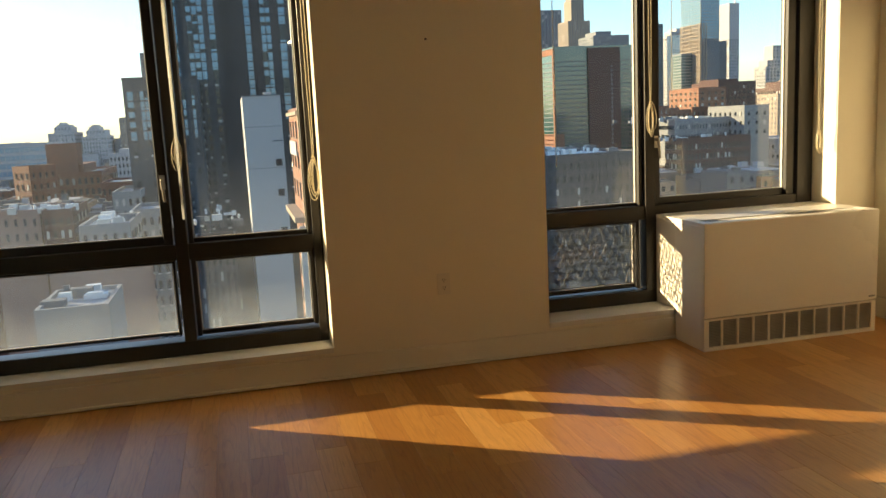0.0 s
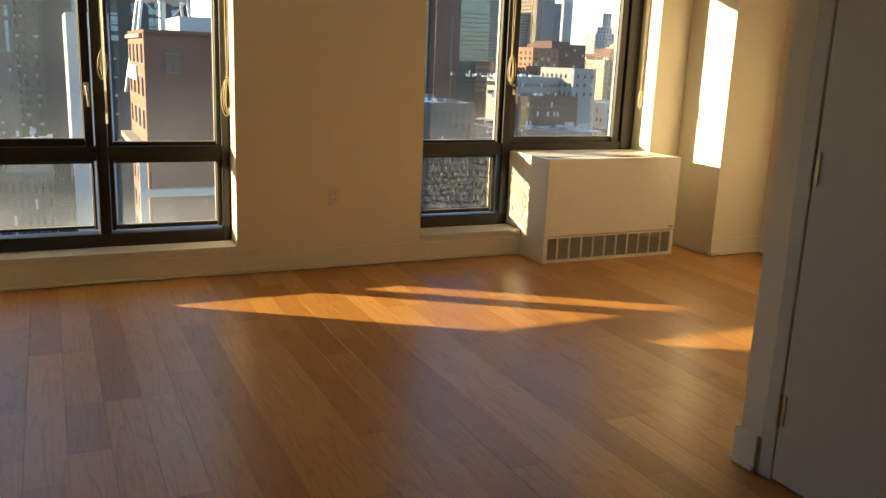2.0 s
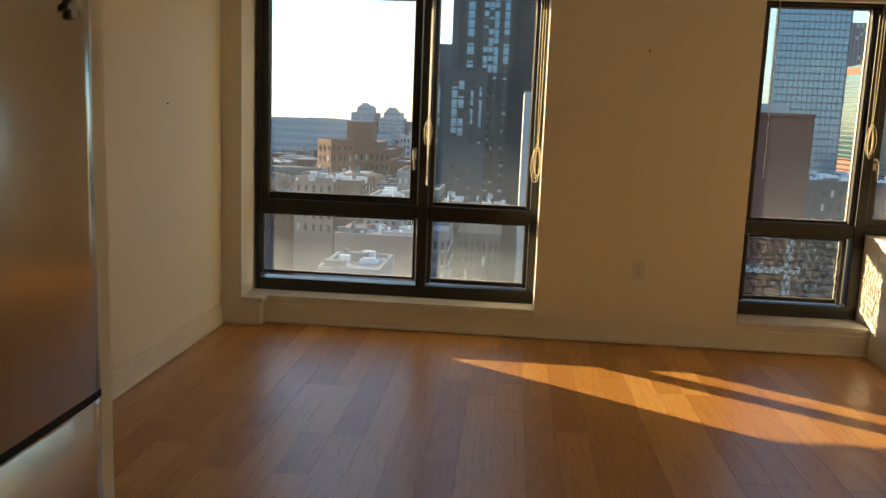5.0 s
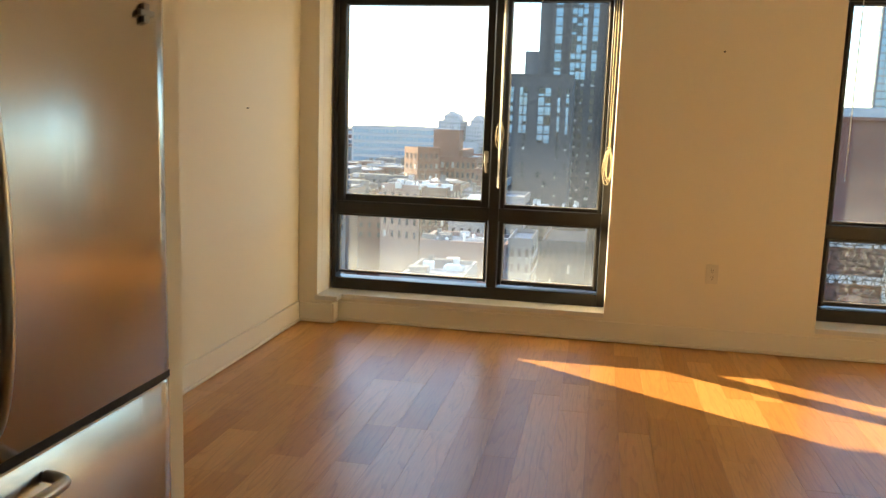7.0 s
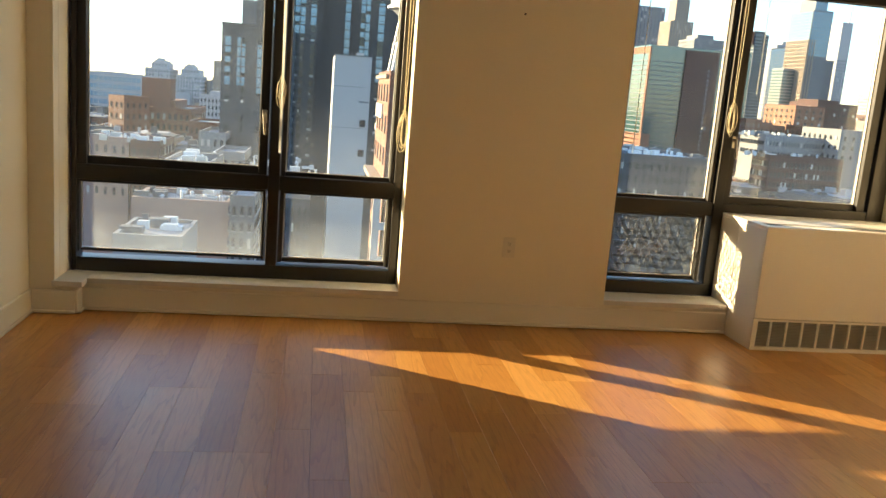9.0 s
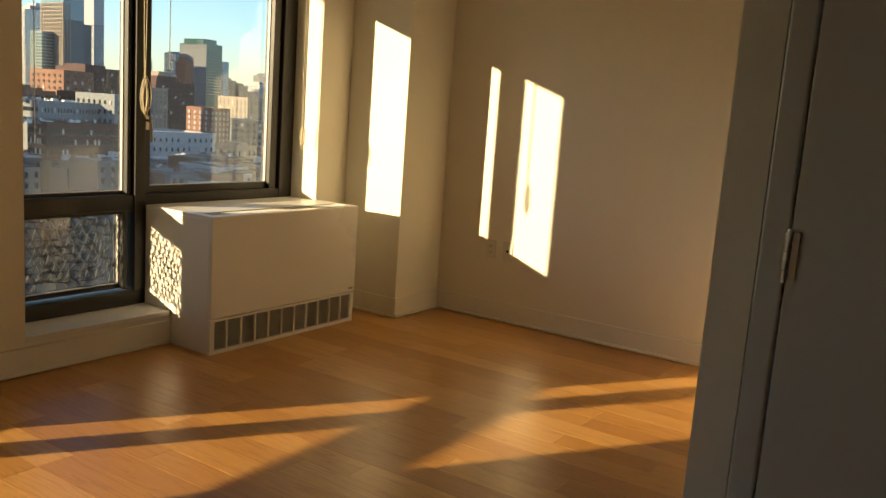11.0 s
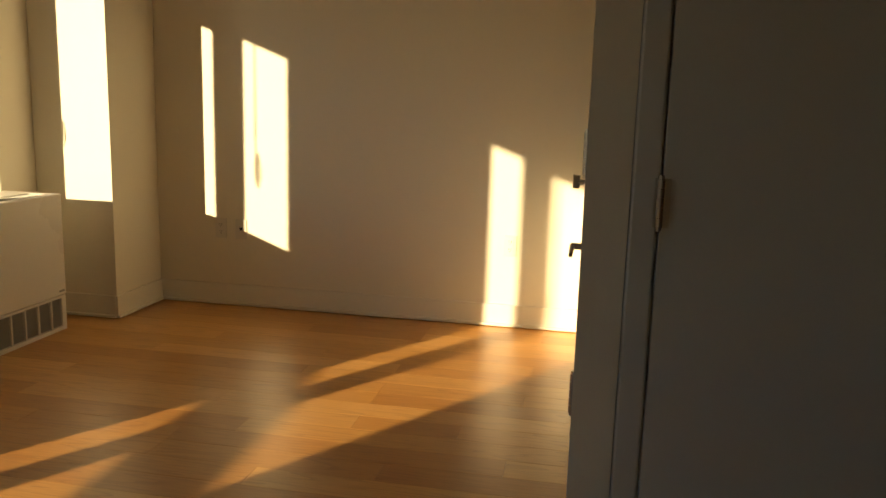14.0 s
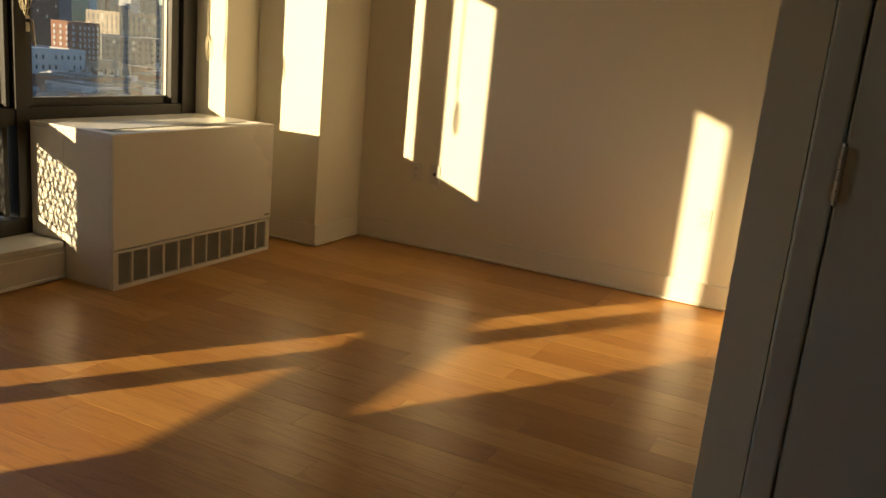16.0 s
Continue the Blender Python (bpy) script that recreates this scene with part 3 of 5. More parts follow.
# ---- refrigerator and its surround ----
def fridge():
    fx, y0, y1, zt = -0.684, 0.335, 1.070, 1.56
    top = empty("refrigerator", -1.07, (y0 + y1) / 2, 0)
    tagged(top, "stainless steel refrigerator with freezer drawer below", "refrigerator")
    inv = Matrix.Translation(top.location).inverted()
    parts = [boxes("body", M_CAB, [(XL + 0.02, fx - 0.075, y0 + 0.005, y1 - 0.005, 0.02, zt)], 0.006)]
    for nm, z0, z1 in (("door", 0.615, zt - 0.01), ("drawer", 0.075, 0.597)):
        bm = bmesh.new()
        n = 24
        prof = []
        for i in range(n + 1):
            s = i / n
            y = y0 + (y1 - y0) * s
            e = min(s, 1 - s) * (y1 - y0)
            x = fx - 0.012 + 0.002 * (1 - (2 * s - 1) ** 2) - (0.012 * (1 - min(1, e / 0.02)) ** 2)
            prof.append((x, y))
        rows = [[bm.verts.new((x, y, z)) for x, y in prof] for z in (z0, z0 + 0.006, z1 - 0.006, z1)]
        for r in (0, 3):
            for v in rows[r]:
                v.co.x -= 0.005
        for r in range(3):
            for i in range(n):
                bm.faces.new((rows[r][i], rows[r][i + 1], rows[r + 1][i + 1], rows[r + 1][i]))
        back = [[bm.verts.new((fx - 0.07, y, z)) for y in (y0, y1)] for z in (z0, z1)]
        bm.faces.new((*rows[0], back[0][1], back[0][0]))
        bm.faces.new((*rows[3][::-1], back[1][0], back[1][1]))
        bm.faces.new((back[0][0], back[0][1], back[1][1], back[1][0]))
        bm.faces.new((*[r[0] for r in rows][::-1], back[0][0], back[1][0]))
        bm.faces.new((*[r[-1] for r in rows], back[1][1], back[0][1]))
        o = done(bm, nm, M_STEEL)
        for p in o.data.polygons:
            p.use_smooth = len(p.vertices) == 4
        parts.append(o)
    hy = y0 + 0.085
    parts.append(curve("handle", [(fx - 0.01, hy, 0.68), (fx + 0.012, hy, 0.69), (fx + 0.036, hy, 0.80), (fx + 0.044, hy, 0.95), (fx + 0.041, hy, 1.10), (fx + 0.031, hy, 1.24), (fx + 0.018, hy, 1.36), (fx + 0.008, hy, 1.45), (fx - 0.01, hy, 1.48)], 0.013, M_SATIN))
    zc = 0.548
    parts.append(curve("handle", [(fx - 0.005, y0 + 0.02, zc), (fx + 0.045, y0 + 0.025, zc), (fx + 0.05, y0 + 0.10, zc), (fx + 0.052, y0 + 0.15, zc), (fx + 0.05, y1 - 0.53, zc), (fx + 0.045, y1 - 0.515, zc), (fx - 0.005, y1 - 0.51, zc)], 0.0125, M_SATIN))
    bd = bmesh.new()
    bm_box(bd, fx - 0.012, fx - 0.001, y1 - 0.135, y1 - 0.075, zt - 0.085, zt - 0.070)
    bm_box(bd, fx - 0.012, fx - 0.002, y1 - 0.120, y1 - 0.095, zt - 0.100, zt - 0.056)
    parts.append(done(bd, "badge", M_VENT, 0.003))
    parts.append(boxes("hinge_cover", M_CAB, [(fx - 0.075, fx - 0.02, y1 - 0.07, y1 - 0.01, zt - 0.009, zt + 0.016)], 0.004))
    parts.append(boxes("seam", M_DARK, [(fx - 0.068, fx - 0.02, y0 + 0.003, y1 - 0.003, 0.5972, 0.6148)]))
    for o in parts:
        o.parent, o.matrix_parent_inverse = top, inv


fridge()
wall("wall_stub", [(XL, -0.81, 1.078, 1.33, -0.1, CEIL + 0.1)], "cream painted wall stub beside the refrigerator")
tc_ = boxes("tall_cabinet", M_CAB, [(XL, -0.70, 0.02, 0.315, 0.0, 2.3), (-0.70, -0.68, 0.024, 0.311, 0.1, 2.296)], 0.003)
tagged(tc_, "dark laminate tall kitchen cabinet beside the refrigerator", "cabinet")
oc = boxes("wall_cabinet", M_CAB, [(XL, -0.80, 0.33, 1.074, 1.62, 2.3), (-0.80, -0.78, 0.333, 0.700, 1.624, 2.296), (-0.80, -0.78, 0.704, 1.071, 1.624, 2.296)], 0.003)
tagged(oc, "dark laminate cabinet above the refrigerator", "cabinet")


# ---- blinds, cords, wands, window handles ----
def blind(x0, x1, label):
    top = empty("blind", (x0 + x1) / 2, YW + 0.07, HEAD)
    tagged(top, label, "blind", group="window blinds")
    inv = Matrix.Translation(top.location).inverted()
    a = boxes("headrail", M_BLIND, [(x0, x1, YW + 0.04, YW + 0.10, HEAD - 0.045, HEAD - 0.001)], 0.003)
    bm = bmesh.new()
    rnd = random.Random(3)
    for k in range(9):
        z = HEAD - 0.050 - k * 0.0062
        bm_box(bm, x0 + 0.004, x1 - 0.004, YW + 0.043 + rnd.uniform(-.001, .001), YW + 0.097, z - 0.0022, z)
    b = done(bm, "slat", M_BLIND)
    c = boxes("bottom_rail", M_BLIND, [(x0 + 0.004, x1 - 0.004, YW + 0.044, YW + 0.096, HEAD - 0.126, HEAD - 0.108)], 0.003)
    for o in (a, b, c):
        o.parent, o.matrix_parent_inverse = top, inv
    return top


def cords(parent, lines):
    """Looped pull cords and wands that hang from one blind."""
    inv = Matrix.Translation(parent.location).inverted()
    for x, y, z_top, z_tie, drop, seed, r in lines:
        rnd = random.Random(seed)
        cu = bpy.data.curves.new("cord", 'CURVE')
        cu.dimensions, cu.bevel_depth, cu.bevel_resolution = '3D', r, 2
        runs = [([(x - 0.006, y, z_top), (x - 0.010, y, (z_top + z_tie) / 2), (x - 0.002, y, z_tie)], False),
                ([(x + 0.006, y, z_top), (x + 0.012, y, (z_top + z_tie) / 2 + 0.1), (x + 0.003, y, z_tie)], False)]
        for k in range(5):
            w, h = rnd.uniform(0.012, 0.032), drop * rnd.uniform(0.7, 1.0)
            o, yy = rnd.uniform(-0.008, 0.008), y - 0.004 * k
            runs.append(([(x + o, yy, z_tie + 0.02), (x + o - w, yy, z_tie - h * 0.45), (x + o - w * 0.6, yy, z_tie - h * 0.9), (x + o, yy, z_tie - h),
                          (x + o + w * 0.7, yy, z_tie - h * 0.9), (x + o + w, yy, z_tie - h * 0.4)], True))
        runs.append(([(x - 0.008, y - 0.01, z_tie + 0.012), (x + 0.010, y - 0.014, z_tie + 0.004), (x + 0.006, y + 0.004, z_tie - 0.008), (x - 0.010, y - 0.004, z_tie)], True))
        for pts, cyc in runs:
            sp = cu.splines.new('NURBS')
            sp.points.add(len(pts) - 1)
            for p, q in zip(sp.points, pts):
                p.co = (*q, 1)
            sp.use_endpoint_u, sp.order_u, sp.use_cyclic_u = not cyc, 3, cyc
        tmp = bpy.data.objects.new("cord", cu)
        me = bpy.data.meshes.new_from_object(tmp)
        bpy.data.objects.remove(tmp)
        me.materials.clear()
        me.materials.append(M_CORD)
        ob = new("cord", me)
        ob.parent, ob.matrix_parent_inverse = parent, inv
        tagged(ob, "cream looped pull cord")


def wand(parent, x, y, z0, z1, r=0.0045):
    bm = bmesh.new()
    bm_rod(bm, (x, y, z0), (x, y, z1), r, 8)
    bm_rod(bm, (x, y, z0 - 0.01), (x, y, z0), r * 0.7, 8, r2=r * 1.2)
    bm_rod(bm, (x, y, z1), (x, y + 0.02, z1 + 0.015), r * 0.7, 8)
    ob = done(bm, "wand", M_WAND, smooth=True)
    ob.parent, ob.matrix_parent_inverse = parent, Matrix.Translation(parent.location).inverted()


blind_1 = blind(W1[0] + 0.01, W1[1] - 0.008, "raised cream blind with looped cords and a white wand")
blind_2 = blind(W2[0] + 0.008, W2[1] - 0.01, "raised cream blind with looped cords and thin wands")
cords(blind_1, [(-0.265, YF - 0.03, HEAD - 0.1, 1.27, 0.17, 1, 0.0015), (0.385, YW + 0.06, HEAD - 0.1, 1.14, 0.22, 2, 0.0017)])
cords(blind_2, [(2.285, YF - 0.022, HEAD - 0.1, 1.33, 0.19, 3, 0.0017), (3.325, YW + 0.06, HEAD - 0.1, 1.12, 0.14, 4, 0.0013)])
wand(blind_1, -0.262, YW + 0.075, 0.887, HEAD - 0.05, 0.006)
wand(blind_2, 1.690, YW + 0.075, 1.02, HEAD - 0.05, 0.0025)
wand(blind_2, 2.385, YW + 0.075, 1.40, HEAD - 0.05, 0.0025)


def win_handle(x, z, label, dy=0.0):
    y = YG - 0.05 + dy
    bm = bmesh.new()
    bm_box(bm, x - 0.013, x + 0.013, y - 0.010, y + 0.001, z - 0.035, z + 0.035)
    bm_rod(bm, (x, y - 0.008, z + 0.012), (x, y - 0.042, z + 0.012), 0.009, 12)
    bm_rod(bm, (x, y - 0.040, z + 0.016), (x + 0.006, y - 0.046, z - 0.095), 0.0085, 12, r2=0.0065)
    tagged(done(bm, "window_handle", M_SATIN, 0.002), label, "window handle", group="window handles")


win_handle(-0.352, 1.06, "dull metal lever handle on the window sash")
win_handle(2.362, 1.11, "dull metal lever handle on the window sash", 0.05)


# ---- the city outside ----
GZ = -40.0
EYE_Z = 1.3
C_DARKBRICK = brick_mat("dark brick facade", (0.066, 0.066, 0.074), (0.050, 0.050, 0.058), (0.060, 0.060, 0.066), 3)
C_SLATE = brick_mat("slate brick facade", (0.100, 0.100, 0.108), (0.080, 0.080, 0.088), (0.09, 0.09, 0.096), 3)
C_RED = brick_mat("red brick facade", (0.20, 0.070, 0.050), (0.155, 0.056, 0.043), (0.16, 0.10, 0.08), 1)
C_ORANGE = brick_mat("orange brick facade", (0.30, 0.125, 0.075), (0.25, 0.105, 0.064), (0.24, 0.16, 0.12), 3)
C_MAROON = brick_mat("maroon brick facade", (0.105, 0.044, 0.040), (0.085, 0.036, 0.034), (0.09, 0.06, 0.055), 3)
C_PINK = mat("faded pink stucco", (0.25, 0.165, 0.145), 0.85, var=0.12, scale=0.25, bump=0)
C_TAN = mat("tan masonry", (0.28, 0.225, 0.18), 0.85, var=0.12, scale=0.15, bump=0)
# the greys lean slightly blue, distance haze put into their colour
C_GREY = mat("grey concrete", (0.12, 0.125, 0.14), 0.85, var=0.12, scale=0.12, bump=0)
C_PALE = mat("pale grey concrete", (0.20, 0.205, 0.22), 0.85, var=0.10, scale=0.12, bump=0)
C_WHITE = mat("pale stucco", (0.36, 0.355, 0.37), 0.8, var=0.06, scale=0.2, bump=0)
C_ROOF = mat("pale roof membrane", (0.30, 0.305, 0.32), 0.8, var=0.25, scale=0.3, bump=0)
C_BRIGHT = mat("white roof coating", (0.66, 0.66, 0.66), 0.7, var=0.15, scale=0.4, bump=0)
C_TAR = mat("tar roof", (0.09, 0.09, 0.09), 0.8, var=0.3, scale=0.4, bump=0)
C_GLASSB = mat("blue tower glass", (0.12, 0.24, 0.34), 0.08, var=0.3, scale=0.2, bump=0, spec=0.8)
C_GLASSG = mat("green tower glass", (0.030, 0.075, 0.075), 0.12, var=0.3, scale=0.2, bump=0, spec=0.8)
C_GLASSD = mat("dark window glass", (0.02, 0.027, 0.036), 0.15, var=0.4, scale=0.5, bump=0, spec=0.4)
C_PANEL = mat("dark metal panel", (0.085, 0.10, 0.125), 0.5, var=0.15, scale=0.1, bump=0)
C_CURTAIN = mat("drawn blind behind glass", (0.40, 0.39, 0.37), 0.6, var=0.2, scale=0.5, bump=0)
C_GROUND = mat("street asphalt", (0.06, 0.06, 0.06), 0.9, var=0.35, scale=0.05, bump=0, coords='Generated')
C_STEEL = mat("galvanised tank steel", (0.45, 0.45, 0.46), 0.45, metal=0.5, var=0.1, scale=1, bump=0)
C_LEAF = mat("bare winter twigs", (0.10, 0.08, 0.05), 0.9, var=0.4, scale=0.5, bump=0)

gm = bmesh.new()
bm_box(gm, -3500, 3500, 6, 4500, GZ - 1, GZ)
tagged(done(gm, "ground", C_GROUND), "grey city street level far below", "ground", kind="structure")


def building(name, label, m, x0, x1, y, depth, top, glass=None, nx=6, fl=1.0, rows=14, ww=0.5, wh=0.55, rz=0.0, roof=None, flank=None,
             style='punched', steps=(), sill=None, parapet=0.35, first=0.0, ns=None, bottom=None):
    """A building whose street front lies at y between x0 and x1. Rows of openings run down from the roof on the front and on both flanks.
    steps: setbacks on top, each (inset left, inset right, height)."""
    b0 = GZ if bottom is None else bottom
    w = x1 - x0
    e = empty(name, (x0 + x1) / 2, y, b0)
    e.rotation_euler = (0, 0, radians(rz))
    tagged(e, label, "building")
    h = top - b0
    rnd = random.Random(int(abs(x0 * 17 + y * 3 + top * 5)))
    bm = bmesh.new()
    bm_box(bm, -w / 2, w / 2, 0, depth, 0, h)
    t = min(0.3, w * 0.06)
    for a in ((-w / 2, w / 2, 0, t), (-w / 2, w / 2, depth - t, depth), (-w / 2, -w / 2 + t, t, depth - t), (w / 2 - t, w / 2, t, depth - t)):
        bm_box(bm, *a, h, h + parapet)
    a0, a1, zz = -w / 2, w / 2, h
    levels = []
    for l_in, r_in, dz in steps:
        a0, a1 = a0 + l_in, a1 - r_in
        bm_box(bm, a0, a1, depth * 0.15, depth * 0.85, zz, zz + dz)
        levels.append((a0, a1, depth * 0.15, zz, dz))
        zz += dz
    done(bm, "wall", m, 0, e)
    boxes("roof", roof or C_ROOF, [(-w / 2 + t, w / 2 - t, t, depth - t, h + 0.01, h + 0.06)], 0, e)
    if flank:
        boxes("flank", flank, [(-w / 2 - 0.05, -w / 2 + 0.01, 0.02, depth, 0, h - 0.02)], 0, e)
    if not glass:
        return e
    bm = bmesh.new()

    def row(u0, u1, n, zc, hh, put):
        step = (u1 - u0) / n
        for i in range(n):
            c, hw = u0 + (i + 0.5) * step, ww * step / 2
            k = 0
            if style == 'punched':
                k = 2 if rnd.random() < 0.13 else 0
            put(c - hw, c + hw, zc - hh, zc + hh, k, 0.0)
            if sill:
                put(c - hw * 1.12, c + hw * 1.12, zc - hh - fl * 0.07, zc - hh, 1, 0.05)

    def front(u, v, za, zb, k, o):
        bm_box(bm, u, v, -0.05 - o, 0.02, za, zb, k)

    def left(u, v, za, zb, k, o):
        bm_box(bm, -w / 2 - 0.1 - o, -w / 2 + 0.02, u, v, za, zb, k)

    def right(u, v, za, zb, k, o):
        bm_box(bm, w / 2 - 0.02, w / 2 + 0.05 + o, u, v, za, zb, k)

    n_side = ns or max(1, round(nx * depth / w))
    for r in range(rows):
        zc = h - first - (r + 0.6) * fl
        row(-w / 2 + w * 0.02, w / 2 - w * 0.02, nx, zc, wh * fl / 2, front)
        row(depth * 0.02, depth * 0.98, n_side, zc, wh * fl / 2, left)
        row(depth * 0.02, depth * 0.98, n_side, zc, wh * fl / 2, right)
    for a0, a1, ya, za, dz in levels:
        for r in range(int(dz / fl)):
            zc = za + dz - (r + 0.55) * fl
            n = max(1, round(nx * (a1 - a0) / w))
            st = (a1 - a0) / n
            for i in range(n):
                c = a0 + (i + 0.5) * st
                bm_box(bm, c - ww * st / 2, c + ww * st / 2, ya - 0.05, ya + 0.02, zc - wh * fl / 2, zc + wh * fl / 2)
    tagged(done(bm, "windows", [glass, sill or m, C_CURTAIN], 0, e), kind="stuff")
    return e


# dark brick apartment tower: slate wing with a shoulder block before it, darker set-back part beside it
def apartment_tower():
    e = empty("apartment_tower", 0, 95, GZ)
    tagged(e, "dark brick apartment tower with strips of blue glass", "building")
    inv = Matrix.Translation(e.location).inverted()
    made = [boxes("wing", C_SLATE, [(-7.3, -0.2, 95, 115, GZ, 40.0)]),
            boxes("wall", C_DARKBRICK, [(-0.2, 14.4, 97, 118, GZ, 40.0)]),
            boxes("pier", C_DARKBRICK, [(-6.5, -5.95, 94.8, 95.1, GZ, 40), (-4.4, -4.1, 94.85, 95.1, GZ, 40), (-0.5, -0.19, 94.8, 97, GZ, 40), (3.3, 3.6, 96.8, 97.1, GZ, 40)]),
            boxes("sliver", C_PANEL, [(-9.1, -7.3, 98, 112, GZ, 9.8)]),
            boxes("shoulder", C_SLATE, [(-10.1, -3.0, 88, 94.9, GZ, 6.4), (-10.15, -2.95, 87.95, 88.2, 6.4, 6.6)])]
    rnd = random.Random(8)
    bms = [bmesh.new() for _ in range(4)]
    fl = 0.98
    # strips: x from, to, panes, front, blue down to, highest
    strips = ((-5.6, -4.75, 1, 95, 1.0, 26), (-3.8, -2.0, 3, 95, 6.6, 26), (-1.5, -0.8, 1, 95, 8.0, 26), (2.3, 3.0, 1, 97, 4.6, 26), (4.05, 5.2, 2, 97, 5.2, 26),
              (6.05, 6.85, 1, 97, 2.0, 26), (8.2, 9.0, 1, 97, 0.0, 26), (9.9, 11.2, 2, 97, -2.0, 26), (12.3, 13.1, 1, 97, 0.0, 26),
              (-9.8, -9.15, 1, 88, 0.6, 5.2), (-8.6, -7.7, 2, 88, 0.9, 5.2), (-6.6, -5.2, 2, 88, -0.4, 5.2), (-4.6, -4.2, 1, 88, 0.4, 5.2), (-3.7, -3.3, 1, 88, 0.4, 5.2))
    for x0, x1, n, y, blue, hi in strips:
        z = hi
        while z > -12:
            st = (x1 - x0) / n
            for i in range(n):
                a, b = x0 + i * st + 0.05, x0 + (i + 1) * st - 0.05
                if z > blue:
                    # tall pane, short pane below, pale spandrel line
                    j = 0 if rnd.random() < 0.85 else 1
                    bm_box(bms[j], a, b, y - 0.06, y + 0.1, z - 0.56, z)
                    bm_box(bms[0 if rnd.random() < 0.7 else 1], a, b, y - 0.06, y + 0.1, z - 0.84, z - 0.61)
                elif y > 90 or rnd.random() < 0.35:
                    c, hw = (a + b) / 2, (b - a) * 0.36
                    bm_box(bms[1], c - hw, c + hw, y - 0.05, y + 0.1, z - 0.62, z)
                    k = rnd.random()
                    if k < 0.5:
                        bm_box(bms[3 if k < 0.22 else 2], c - hw, c + hw * rnd.choice((0.1, 1.0)), y - 0.10, y + 0.05, z - 0.62, z - rnd.uniform(0.3, 0.45))
            z -= fl
    for bm, m in zip(bms, (C_GLASSB, C_GLASSD, C_CURTAIN, C_WHITE)):
        made.append(tagged(done(bm, "windows", m), kind="stuff"))
    for o in made:
        o.parent, o.matrix_parent_inverse = e, inv


apartment_tower()

# pale slab
slab = building("slab_building", "pale stucco slab building with few small windows", C_WHITE, 0.85, 3.47, 60, 9, 3.0)
boxes("roof_hatch", C_WHITE, [(0.2, 0.75, 0.5, 1.2, 43.05, 43.62)], 0, slab)
boxes("coping", C_GREY, [(-1.36, 1.36, -0.05, 0.32, 43.35, 43.42)], 0, slab)
boxes("joint", C_PANEL, [(0.55, 1.25, -0.03, 0.01, 40.15, 40.25), (-1.31, 1.31, -0.012, 0.01, 38.3, 38.33), (-1.31, 1.31, -0.012, 0.01, 41.2, 41.23)], 0, slab)["kind"] = "stuff"
for z in (-1.32, -3.45, -6.2):
    wv = empty("facade_window", 3.05, 59.97, z)
    tagged(wv, "small square window in the pale slab facade", "window", group="slab windows")
    boxes("frame", C_DARKBRICK, [(-0.22, 0.22, -0.05, 0.06, -0.25, -0.19), (-0.22, 0.22, -0.05, 0.06, 0.19, 0.25), (-0.22, -0.16, -0.05, 0.06, -0.19, 0.19), (0.16, 0.22, -0.05, 0.06, -0.19, 0.19)], 0, wv)
    boxes("pane", C_GLASSD, [(-0.16, 0.16, 0.0, 0.05, -0.19, 0.19)], 0, wv)


